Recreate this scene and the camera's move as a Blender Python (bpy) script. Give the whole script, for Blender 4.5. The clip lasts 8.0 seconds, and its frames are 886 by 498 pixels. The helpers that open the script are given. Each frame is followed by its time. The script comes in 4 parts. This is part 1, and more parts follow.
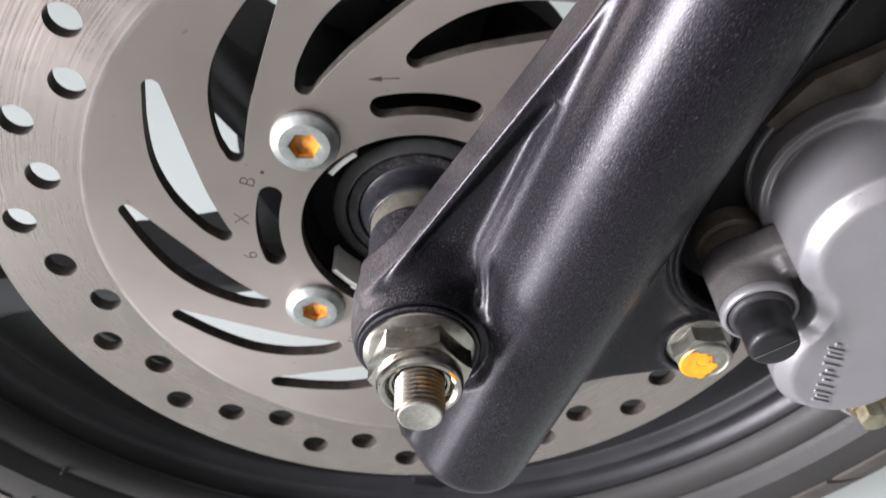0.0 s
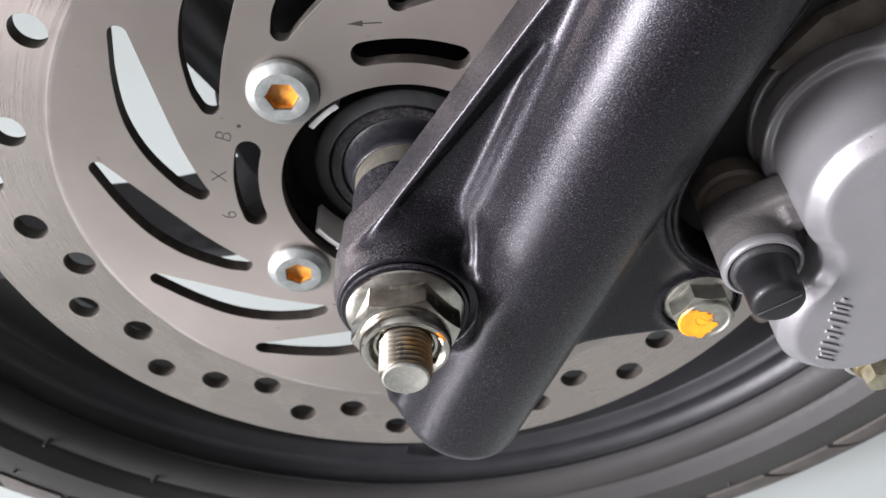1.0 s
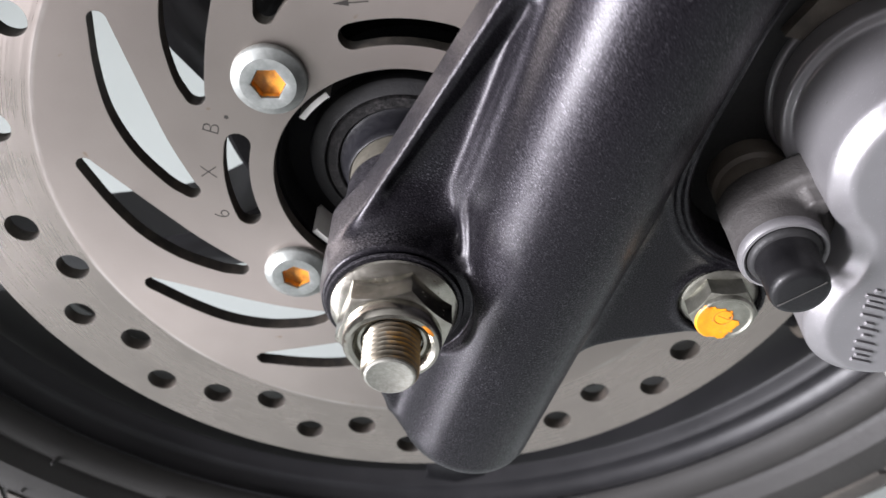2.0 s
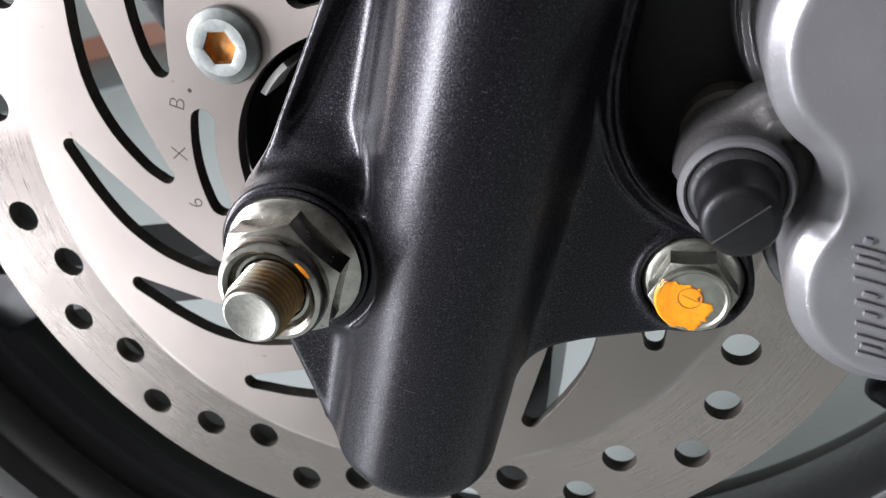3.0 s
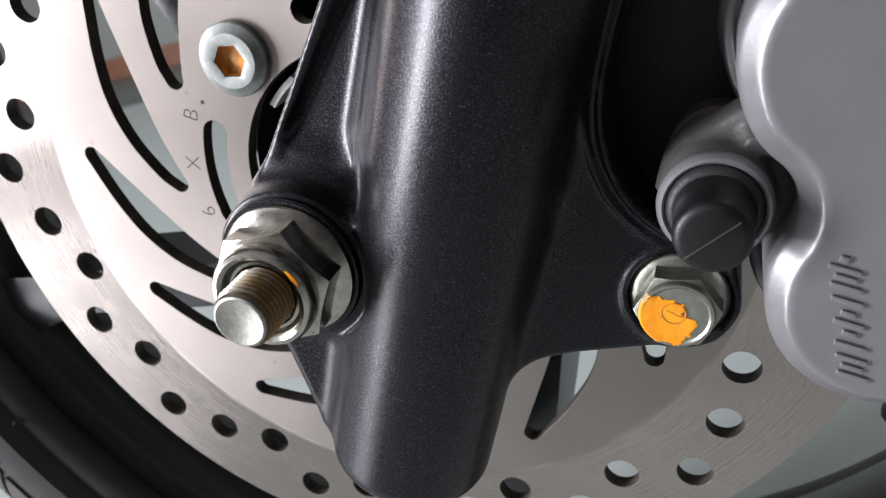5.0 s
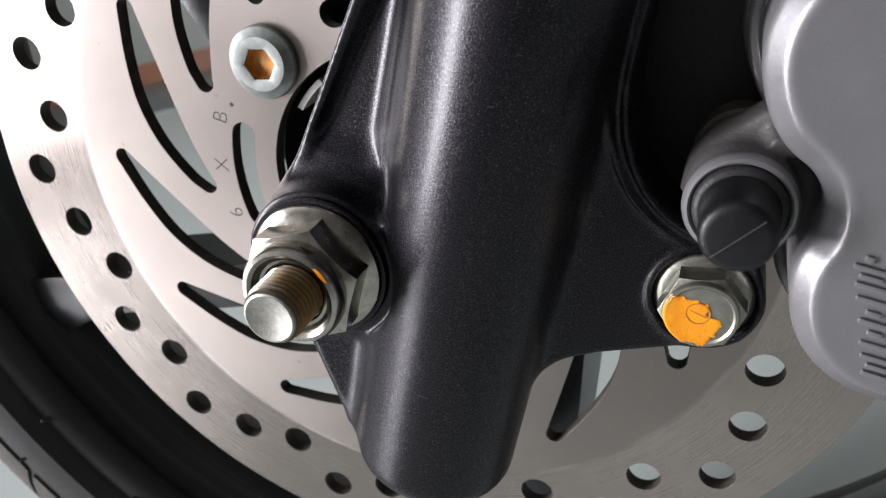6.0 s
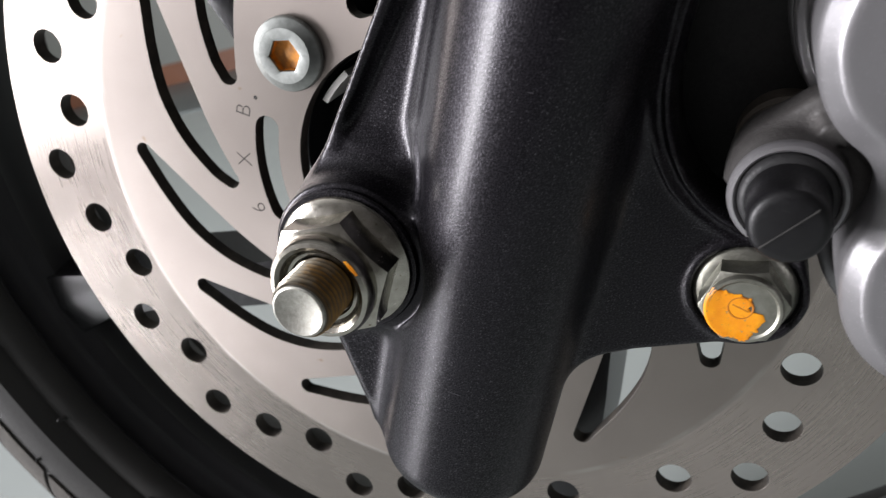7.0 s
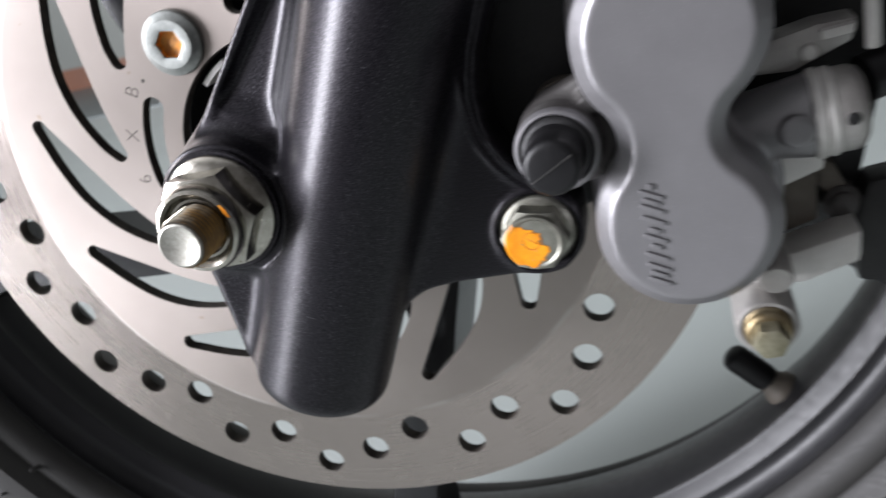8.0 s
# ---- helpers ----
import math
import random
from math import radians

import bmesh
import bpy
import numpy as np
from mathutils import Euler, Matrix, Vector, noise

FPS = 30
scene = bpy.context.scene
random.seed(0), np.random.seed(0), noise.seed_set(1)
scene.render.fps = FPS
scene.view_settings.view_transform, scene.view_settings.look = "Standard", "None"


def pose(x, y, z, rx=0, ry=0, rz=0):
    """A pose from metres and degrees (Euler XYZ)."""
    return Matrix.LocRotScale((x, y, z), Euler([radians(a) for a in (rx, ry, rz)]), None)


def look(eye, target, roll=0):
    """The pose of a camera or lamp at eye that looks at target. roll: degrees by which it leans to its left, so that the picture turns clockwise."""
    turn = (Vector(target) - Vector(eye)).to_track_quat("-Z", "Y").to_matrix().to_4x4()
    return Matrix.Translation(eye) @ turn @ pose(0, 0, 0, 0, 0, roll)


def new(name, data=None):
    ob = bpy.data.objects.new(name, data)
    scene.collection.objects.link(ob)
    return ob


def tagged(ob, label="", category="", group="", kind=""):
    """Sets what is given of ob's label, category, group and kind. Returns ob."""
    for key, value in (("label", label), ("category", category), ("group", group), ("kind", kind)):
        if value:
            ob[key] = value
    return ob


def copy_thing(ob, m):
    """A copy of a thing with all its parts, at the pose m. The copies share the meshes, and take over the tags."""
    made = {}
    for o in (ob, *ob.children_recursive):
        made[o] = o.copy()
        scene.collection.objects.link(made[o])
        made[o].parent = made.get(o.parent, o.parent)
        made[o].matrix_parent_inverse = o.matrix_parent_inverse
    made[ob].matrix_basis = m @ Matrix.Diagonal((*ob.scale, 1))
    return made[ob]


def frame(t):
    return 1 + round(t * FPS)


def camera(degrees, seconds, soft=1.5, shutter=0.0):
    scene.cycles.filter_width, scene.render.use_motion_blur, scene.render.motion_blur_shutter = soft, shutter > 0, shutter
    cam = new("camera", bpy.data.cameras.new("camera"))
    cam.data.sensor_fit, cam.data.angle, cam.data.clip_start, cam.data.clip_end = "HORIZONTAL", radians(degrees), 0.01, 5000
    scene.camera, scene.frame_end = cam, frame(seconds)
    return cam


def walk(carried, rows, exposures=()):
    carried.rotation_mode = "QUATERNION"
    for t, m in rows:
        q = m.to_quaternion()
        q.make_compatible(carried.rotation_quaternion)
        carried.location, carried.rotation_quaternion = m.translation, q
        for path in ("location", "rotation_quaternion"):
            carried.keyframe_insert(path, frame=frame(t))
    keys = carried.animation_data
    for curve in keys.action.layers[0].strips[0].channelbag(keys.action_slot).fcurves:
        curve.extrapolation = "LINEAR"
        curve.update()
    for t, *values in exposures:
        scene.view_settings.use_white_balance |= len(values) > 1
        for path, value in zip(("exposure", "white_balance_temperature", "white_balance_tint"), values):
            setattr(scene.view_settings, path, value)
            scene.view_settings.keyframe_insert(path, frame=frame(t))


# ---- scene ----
# ---- camera ----
cam = camera(55.21, 8.0, soft=1.2, shutter=0.5)
# a phone lens close to its subject
cam.data.dof.use_dof, cam.data.dof.focus_distance = True, 0.158
cam.data.dof.aperture_fstop = cam.data.lens / 1.05
PATH = [
    (0, (0.02237, -0.17990, 0.15332), (0.00531, 0.00618, -0.01276), -9.99),
    (0.2, (0.02102, -0.17677, 0.14741), (0.00319, 0.00743, -0.02067), -10.13),
    (0.5, (0.01931, -0.17546, 0.14261), (0.00221, 0.00670, -0.02776), -10.31),
    (1, (0.02344, -0.17530, 0.14287), (0.00650, 0.00558, -0.02887), -10.57),
    (1.5, (0.02543, -0.17274, 0.13902), (0.00736, 0.00826, -0.03248), -11.05),
    (1.7, (0.02565, -0.17290, 0.13820), (0.00666, 0.00847, -0.03280), -11.33),
    (2.8, (0.07706, -0.17219, 0.06387), (-0.00248, 0.03903, -0.04363), -17.07),
    (3, (0.08074, -0.17192, 0.06184), (-0.00331, 0.03910, -0.04259), -16.90),
    (3.5, (0.08478, -0.17064, 0.05859), (-0.00482, 0.03996, -0.04201), -16.68),
    (4, (0.08802, -0.17065, 0.06098), (-0.00534, 0.03915, -0.03784), -17.04),
    (4.5, (0.09187, -0.17036, 0.05990), (-0.00289, 0.03901, -0.03849), -17.11),
    (6, (0.09106, -0.17437, 0.05958), (-0.01016, 0.03405, -0.03433), -17.09),
    (6.5, (0.09032, -0.17363, 0.05872), (-0.01252, 0.03452, -0.03399), -17.20),
    (7, (0.08514, -0.17347, 0.05733), (-0.01817, 0.03478, -0.03465), -17.15),
    (7.2, (0.08339, -0.17431, 0.05511), (-0.02000, 0.03427, -0.03602), -17.07),
    (7.4, (0.08379, -0.17594, 0.05208), (-0.01883, 0.03311, -0.03885), -16.96),
    (7.5, (0.08641, -0.17929, 0.05028), (-0.01185, 0.03164, -0.04111), -16.45),
    (7.7, (0.09501, -0.19099, 0.05151), (0.00721, 0.02311, -0.04312), -15.54),
    (8, (0.10626, -0.21040, 0.05524), (0.03309, 0.00905, -0.03957), -14.36),
]
walk(cam, [(t, look(eye, target, roll)) for t, eye, target, roll in PATH],
     exposures=[(0.0, 0.74, 6780, 21), (0.6, 0.72, 6760, 21), (1.7, 0.72, 6760, 21), (2.8, 0.28, 6560, 17), (3.4, 0.16, 6560, 17), (4.7, 0.05, 6600, 18), (5.8, -0.02, 6700, 18), (6.5, -0.17, 6880, 18), (7.0, -0.13, 6840, 18), (7.5, 0.06, 6700, 19), (8.0, 0.18, 6600, 18)])

# ---- world and light ----
MM = 0.001
FLOOR_Z = -0.258
world = bpy.data.worlds.new("world")
scene.world = world
world.use_nodes = True
wn = world.node_tree
sky = wn.nodes.new("ShaderNodeTexSky")
sky.sky_type = "NISHITA"
sky.sun_disc = False
sky.sun_elevation = radians(40)
sky.sun_rotation = radians(-70)
wn.links.new(sky.outputs["Color"], wn.nodes["Background"].inputs["Color"])
wn.nodes["Background"].inputs["Strength"].default_value = 0.12

sun = new("sun", bpy.data.lights.new("sun", "SUN"))
sun.data.energy, sun.data.angle, sun.data.color = 1.0, radians(10), (1.0, 0.96, 0.9)
sun.matrix_world = look((-4, -1.5, 4), (0, 0, 0))

# daylight in the open doorway of the left wall
door_light = new("door_daylight", bpy.data.lights.new("door_daylight", "AREA"))
door_light.data.shape = "RECTANGLE"
door_light.data.size, door_light.data.size_y, door_light.data.energy = 1.02, 1.95, 365.0
door_light.data.color = (0.89, 0.95, 1.0)
door_light.matrix_world = look((-2.98, -1.64, 0.82), (0.0, -1.64, 0.82))

# ---- materials ----


class Mat:
    """A node material with short ways to its nodes."""

    def __init__(self, name, color, rough, metal=0.0, spec=0.5):
        self.m = bpy.data.materials.new(name)
        self.m.use_nodes = True
        self.t = self.m.node_tree
        self.b = self.t.nodes["Principled BSDF"]
        self.b.inputs["Base Color"].default_value = (*color, 1)
        self.b.inputs["Roughness"].default_value = rough
        self.b.inputs["Metallic"].default_value = metal
        self.b.inputs["Specular IOR Level"].default_value = spec
        self.co = self.node("ShaderNodeTexCoord").outputs["Object"]

    def node(self, kind, **sets):
        n = self.t.nodes.new(kind)
        for k, v in sets.items():
            if k in n.inputs:
                n.inputs[k].default_value = v
        return n

    def link(self, a, b):
        self.t.links.new(a, b)

    def noise(self, scale, detail=3.0, rough=0.55):
        n = self.node("ShaderNodeTexNoise", Scale=scale, Detail=detail, Roughness=rough)
        self.link(self.co, n.inputs["Vector"])
        return n.outputs["Fac"]

    def span(self, fac, lo, hi, a, b):
        n = self.node("ShaderNodeMapRange")
        for k, v in zip(("From Min", "From Max", "To Min", "To Max"), (lo, hi, a, b)):
            n.inputs[k].default_value = v
        self.link(fac, n.inputs["Value"])
        return n.outputs["Result"]

    def mix(self, fac, a, b):
        n = self.t.nodes.new("ShaderNodeMix")
        n.data_type = "RGBA"
        for v, s in ((a, n.inputs[6]), (b, n.inputs[7])):
            if isinstance(v, tuple):
                s.default_value = (*v, 1)
            else:
                self.link(v, s)
        self.link(fac, n.inputs[0])
        return n.outputs[2]

    def math(self, op, a, b=None):
        n = self.t.nodes.new("ShaderNodeMath")
        n.operation = op
        for v, s in zip((a, b), n.inputs):
            if v is None:
                continue
            if isinstance(v, (int, float)):
                s.default_value = v
            else:
                self.link(v, s)
        return n.outputs[0]

    def bump(self, fac, strength, dist):
        n = self.node("ShaderNodeBump", Strength=strength, Distance=dist)
        self.link(fac, n.inputs["Height"])
        old = self.b.inputs["Normal"].links
        if old:
            self.link(old[0].from_socket, n.inputs["Normal"])
        self.link(n.outputs["Normal"], self.b.inputs["Normal"])
        return self

    def color(self, out):
        self.link(out, self.b.inputs["Base Color"])
        return self

    def rough(self, out):
        self.link(out, self.b.inputs["Roughness"])
        return self


def simple(name, c1, c2, rough, metal=0.0, s1=60, s2=900, bump=0.1, bdist=0.0002, rvar=0.1, spec=0.5):
    """Two-scale variation of colour, gloss and relief."""
    m = Mat(name, c1, rough, metal, spec)
    big, fine = m.noise(s1, 4), m.noise(s2, 2)
    m.color(m.mix(m.span(big, 0.35, 0.65, 0, 1), c1, c2))
    m.rough(m.span(fine, 0.3, 0.7, max(rough - rvar, 0.03), rough + rvar))
    if bump:
        m.bump(fine, bump, bdist)
    return m.m


def disc_material():
    """Ground stainless steel: blasted carrier, and a pad track with rings."""
    m = Mat("disc_steel", (0.6, 0.57, 0.53), 0.38, 1.0)
    xyz = m.node("ShaderNodeSeparateXYZ")
    m.link(m.co, xyz.inputs[0])
    x, y = xyz.outputs[0], xyz.outputs[1]
    r = m.math("SQRT", m.math("ADD", m.math("MULTIPLY", x, x), m.math("MULTIPLY", y, y)))
    track = m.span(r, 0.0902, 0.0908, 0, 1)
    big = m.noise(25, 3)
    rings = m.node("ShaderNodeTexNoise", Scale=1.0, Detail=3.0, Roughness=0.65)
    rings.noise_dimensions = "1D"
    m.link(m.math("MULTIPLY", r, 1500), rings.inputs["W"])
    fine = m.noise(1600, 2)
    plain = m.mix(m.span(big, 0.35, 0.65, 0, 1), (0.304, 0.267, 0.245), (0.345, 0.305, 0.279))
    spots = m.span(m.noise(210, 2), 0.74, 0.79, 0, 0.5)
    plain = m.mix(spots, plain, (0.22, 0.13, 0.07))
    cloud = m.noise(55, 3)
    worn = m.mix(rings.outputs["Fac"], (0.335, 0.293, 0.267), (0.38, 0.333, 0.303))
    worn = m.mix(m.span(cloud, 0.35, 0.7, 0, 0.35), worn, (0.25, 0.226, 0.21))
    step = m.math("MULTIPLY", m.span(r, 0.0893, 0.0900, 0, 1), m.span(r, 0.0904, 0.0911, 1, 0))
    edge = m.math("MULTIPLY", step, m.span(cloud, 0.4, 0.6, 0.0, 0.45))
    m.color(m.mix(edge, m.mix(track, plain, worn), (0.52, 0.485, 0.46)))
    ra = m.span(fine, 0.3, 0.7, 0.42, 0.46)
    rb = m.math("ADD", m.span(rings.outputs["Fac"], 0.3, 0.7, 0.24, 0.32), m.span(cloud, 0.3, 0.7, -0.03, 0.07))
    m.rough(m.math("ADD", m.math("MULTIPLY", ra, m.math("SUBTRACT", 1.0, track)), m.math("MULTIPLY", rb, track)))
    m.bump(m.math("MULTIPLY", rings.outputs["Fac"], track), 0.2, 0.00003)
    m.bump(fine, 0.02, 0.00002)
    m.link(m.span(track, 0, 1, 0.5, 0.62), m.b.inputs["Anisotropic"])
    m.link(m.span(track, 0, 1, 0.0, 0.25), m.b.inputs["Anisotropic Rotation"])
    tan = m.t.nodes.new("ShaderNodeTangent")
    tan.direction_type, tan.axis = "RADIAL", "Z"
    m.link(tan.outputs[0], m.b.inputs["Tangent"])
    return m.m


def paint_black():
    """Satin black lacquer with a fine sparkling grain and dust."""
    m = Mat("black_lacquer", (0.004, 0.004, 0.005), 0.36, 0.0, 0.3)
    fine, mid, big = m.noise(5200, 2), m.noise(3000, 1, 0.6), m.noise(45, 4)
    dust = m.math("MULTIPLY", m.span(m.noise(3000, 1), 0.66, 0.745, 0, 0.45), m.span(m.noise(60, 3), 0.42, 0.62, 0.3, 1.0))
    turned = m.node("ShaderNodeMapping")
    turned.inputs["Rotation"].default_value = (0.4, 0.3, 0.9)
    turned.inputs["Scale"].default_value = (190, 190, 2600)
    m.link(m.co, turned.inputs["Vector"])
    hair = m.node("ShaderNodeTexNoise", Scale=1.0, Detail=1.0)
    m.link(turned.outputs[0], hair.inputs["Vector"])
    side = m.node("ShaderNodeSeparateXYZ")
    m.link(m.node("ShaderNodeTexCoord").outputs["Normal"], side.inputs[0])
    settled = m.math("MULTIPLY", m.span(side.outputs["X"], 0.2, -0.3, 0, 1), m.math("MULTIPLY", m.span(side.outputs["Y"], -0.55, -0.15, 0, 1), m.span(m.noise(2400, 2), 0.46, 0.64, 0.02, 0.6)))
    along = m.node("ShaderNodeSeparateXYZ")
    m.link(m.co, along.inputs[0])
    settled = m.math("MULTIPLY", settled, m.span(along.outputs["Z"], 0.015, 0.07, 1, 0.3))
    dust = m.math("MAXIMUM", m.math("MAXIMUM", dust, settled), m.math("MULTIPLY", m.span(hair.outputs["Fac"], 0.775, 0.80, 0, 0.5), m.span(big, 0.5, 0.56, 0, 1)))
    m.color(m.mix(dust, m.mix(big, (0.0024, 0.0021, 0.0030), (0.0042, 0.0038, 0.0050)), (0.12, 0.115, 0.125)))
    m.rough(m.math("ADD", m.span(big, 0.3, 0.7, 0.36, 0.41), m.span(fine, 0.3, 0.7, -0.04, 0.04)))
    m.link(m.span(mid, 0.40, 0.72, 0.07, 0.34), m.b.inputs["Specular IOR Level"])
    m.bump(fine, 0.36, 0.00005)
    m.bump(mid, 0.5, 0.0001)
    m.b.inputs["Coat Weight"].default_value = 0.28
    m.b.inputs["Coat Roughness"].default_value = 0.23
    m.b.inputs["Specular Tint"].default_value = (0.94, 0.87, 1.0, 1)
    gloss = m.node("ShaderNodeBump", Strength=0.2, Distance=0.00006)
    m.link(mid, gloss.inputs["Height"])
    m.link(gloss.outputs["Normal"], m.b.inputs["Coat Normal"])
    return m.m


STEEL = disc_material()
WALL_STEEL = simple("dark_wall_steel", (0.045, 0.040, 0.036), (0.085, 0.072, 0.06), 0.55, 0.5, 300, 2200, 0.3, 0.0001, 0.1)
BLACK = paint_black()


def silver_lacquer():
    """Silver paint with metal flake, soft stains and a few dark specks."""
    m = Mat("silver_lacquer", (0.20, 0.196, 0.201), 0.4, 0.5)
    big, flake = m.noise(40, 4), m.noise(2300, 2)
    base = m.mix(m.span(big, 0.35, 0.65, 0, 1), (0.20, 0.194, 0.20), (0.228, 0.222, 0.228))
    base = m.mix(m.span(flake, 0.62, 0.72, 0, 0.35), base, (0.36, 0.35, 0.36))
    base = m.mix(m.span(m.noise(700, 2), 0.74, 0.78, 0, 0.6), base, (0.09, 0.085, 0.08))
    m.color(base)
    m.rough(m.math("ADD", m.span(flake, 0.3, 0.7, 0.31, 0.41), m.span(big, 0.3, 0.7, -0.03, 0.04)))
    m.bump(flake, 0.32, 0.00006)
    return m.m


SILVER = silver_lacquer()
GRIMY = simple("grimy_silver_lacquer", (0.050, 0.046, 0.0445), (0.082, 0.077, 0.074), 0.58, 0.15, 90, 1500, 0.8, 0.00016, 0.1)
CAST = simple("cast_aluminium", (0.34, 0.325, 0.31), (0.42, 0.405, 0.385), 0.5, 0.7, 120, 1500, 0.5, 0.0001, 0.08)
PALE_CAST = simple("pale_cast_aluminium", (0.50, 0.485, 0.46), (0.60, 0.585, 0.56), 0.48, 0.3, 120, 1500, 0.5, 0.0001, 0.08)


def zinc_plate():
    """Bright plating, scuffed, with brown specks."""
    m = Mat("zinc_plate", (0.36, 0.34, 0.3), 0.3, 1.0)
    big, fine = m.noise(420, 3), m.noise(2400, 3)
    base = m.mix(m.span(big, 0.35, 0.65, 0, 1), (0.30, 0.285, 0.245), (0.42, 0.40, 0.355))
    speck = m.span(m.noise(900, 2), 0.68, 0.74, 0, 0.85)
    m.color(m.mix(speck, base, (0.10, 0.055, 0.02)))
    m.rough(m.math("ADD", m.span(big, 0.3, 0.7, 0.17, 0.26), m.span(fine, 0.3, 0.7, -0.03, 0.03)))
    m.bump(fine, 0.2, 0.00004)
    m.bump(big, 0.1, 0.0001)
    return m.m


SLEEVE = simple("dull_sleeve", (0.13, 0.12, 0.095), (0.19, 0.175, 0.145), 0.5, 0.5, 300, 1800, 0.3, 0.00008, 0.08)
ZINC = zinc_plate()
WORN_ZINC = simple("worn_zinc", (0.29, 0.282, 0.25), (0.39, 0.382, 0.345), 0.5, 0.9, 900, 3000, 0.5, 0.00008, 0.1)
ZINC_GREY = simple("grey_zinc_plate", (0.225, 0.236, 0.226), (0.29, 0.304, 0.288), 0.5, 0.75, 500, 1800, 0.25, 0.00006, 0.08)
ZINC_WARM = simple("warm_zinc_plate", (0.225, 0.222, 0.188), (0.315, 0.31, 0.268), 0.4, 0.85, 420, 1800, 0.3, 0.00007, 0.12)


def thread_material():
    """Plated thread, darker in the grooves, with brown stain on one flank."""
    m = Mat("stained_thread", (0.6, 0.56, 0.48), 0.34, 1.0)
    xyz = m.node("ShaderNodeSeparateXYZ")
    m.link(m.co, xyz.inputs[0])
    x, y = xyz.outputs[0], xyz.outputs[1]
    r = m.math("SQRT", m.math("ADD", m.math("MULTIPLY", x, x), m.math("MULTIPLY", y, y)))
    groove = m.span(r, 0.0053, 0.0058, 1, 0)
    lean = m.math("ADD", m.math("MULTIPLY", x, 66), m.math("MULTIPLY", y, 10))
    amount = m.span(m.math("ADD", lean, m.math("MULTIPLY", m.noise(320, 4), 0.9)), 0.34, 0.58, 0, 1)
    stain = m.mix(m.noise(500, 3), (0.07, 0.034, 0.008), (0.34, 0.17, 0.02))
    metal = m.mix(m.noise(900, 2), (0.19, 0.172, 0.135), (0.31, 0.285, 0.235))
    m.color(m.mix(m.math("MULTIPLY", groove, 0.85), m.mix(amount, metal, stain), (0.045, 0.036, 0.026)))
    m.link(m.span(amount, 0, 1, 1.0, 0.2), m.b.inputs["Metallic"])
    m.rough(m.span(amount, 0, 1, 0.3, 0.6))
    return m.m


RUST = thread_material()
BRASS = simple("yellow_zinc", (0.20, 0.15, 0.08), (0.30, 0.25, 0.165), 0.45, 1.0, 250, 1500, 0.2, 0.00006, 0.08)
WORN_BRASS = simple("worn_yellow_zinc", (0.20, 0.18, 0.115), (0.34, 0.32, 0.235), 0.5, 0.9, 350, 1500, 0.3, 0.0001, 0.08)
CARRIER = simple("dull_black_steel", (0.005, 0.005, 0.005), (0.010, 0.0095, 0.009), 0.6, 0.0, 120, 1500, 0.3, 0.0001, 0.08)
PAD = simple("dusty_brake_pad", (0.06, 0.05, 0.042), (0.115, 0.098, 0.08), 0.7, 0.1, 160, 1300, 0.4, 0.0001, 0.08)
SEAM = simple("dusty_seam", (0.022, 0.021, 0.020), (0.035, 0.033, 0.031), 0.6, 0.0, 300, 2000, 0.2, 0.0001, 0.08)
BOOT = simple("grey_brown_boot", (0.085, 0.072, 0.058), (0.125, 0.107, 0.087), 0.55, 0.1, 150, 1400, 0.3, 0.0001, 0.08)
SOCKET_PAINT = simple("old_orange_paint", (0.30, 0.12, 0.018), (0.66, 0.27, 0.025), 0.5, 0.0, 420, 2200, 0.3, 0.0001, 0.08)


def marking_paint():
    """Thick orange paint with darker smears and bare specks."""
    m = Mat("orange_marking_paint", (0.8, 0.27, 0.004), 0.42)
    base = m.mix(m.span(m.noise(300, 4), 0.35, 0.65, 0, 1), (0.76, 0.235, 0.003), (0.86, 0.33, 0.006))
    base = m.mix(m.span(m.noise(650, 3), 0.60, 0.70, 0, 0.6), base, (0.52, 0.15, 0.004))
    m.color(m.mix(m.span(m.noise(1500, 2), 0.68, 0.72, 0, 0.8), base, (0.27, 0.24, 0.12)))
    m.rough(m.span(m.noise(900, 2), 0.3, 0.7, 0.34, 0.5))
    m.bump(m.noise(1300, 3), 0.35, 0.00012)
    return m.m


ORANGE = marking_paint()
STAMP = simple("stamped_orange", (0.42, 0.12, 0.004), (0.5, 0.16, 0.006), 0.5, 0.0, 300, 2200, 0.2, 0.0001, 0.08)
RUBBER = simple("black_rubber", (0.0036, 0.0034, 0.0040), (0.0072, 0.0069, 0.0077), 0.45, 0.0, 150, 2200, 0.3, 0.00008, 0.08, 0.34)
TYRE = simple("tyre_rubber", (0.019, 0.0182, 0.0172), (0.026, 0.0247, 0.0232), 0.58, 0.0, 22, 900, 0.1, 0.0002, 0.06, 0.3)
TREAD = simple("dusty_tread", (0.042, 0.037, 0.032), (0.075, 0.066, 0.056), 0.85, 0.0, 60, 700, 0.4, 0.0004, 0.08)
RIM = simple("black_rim_lacquer", (0.009, 0.009, 0.0102), (0.015, 0.0147, 0.0162), 0.4, 0.0, 30, 300, 0.0, 0.00004, 0.04, 0.34)
SPOKE = simple("black_spoke_lacquer", (0.006, 0.006, 0.0068), (0.010, 0.010, 0.0110), 0.24, 0.0, 60, 900, 0.0, 0.0001, 0.03, 0.5)
HUB = simple("black_hub_casting", (0.005, 0.005, 0.0055), (0.009, 0.009, 0.0095), 0.72, 0.0, 90, 1200, 0.3, 0.0001, 0.08, 0.1)


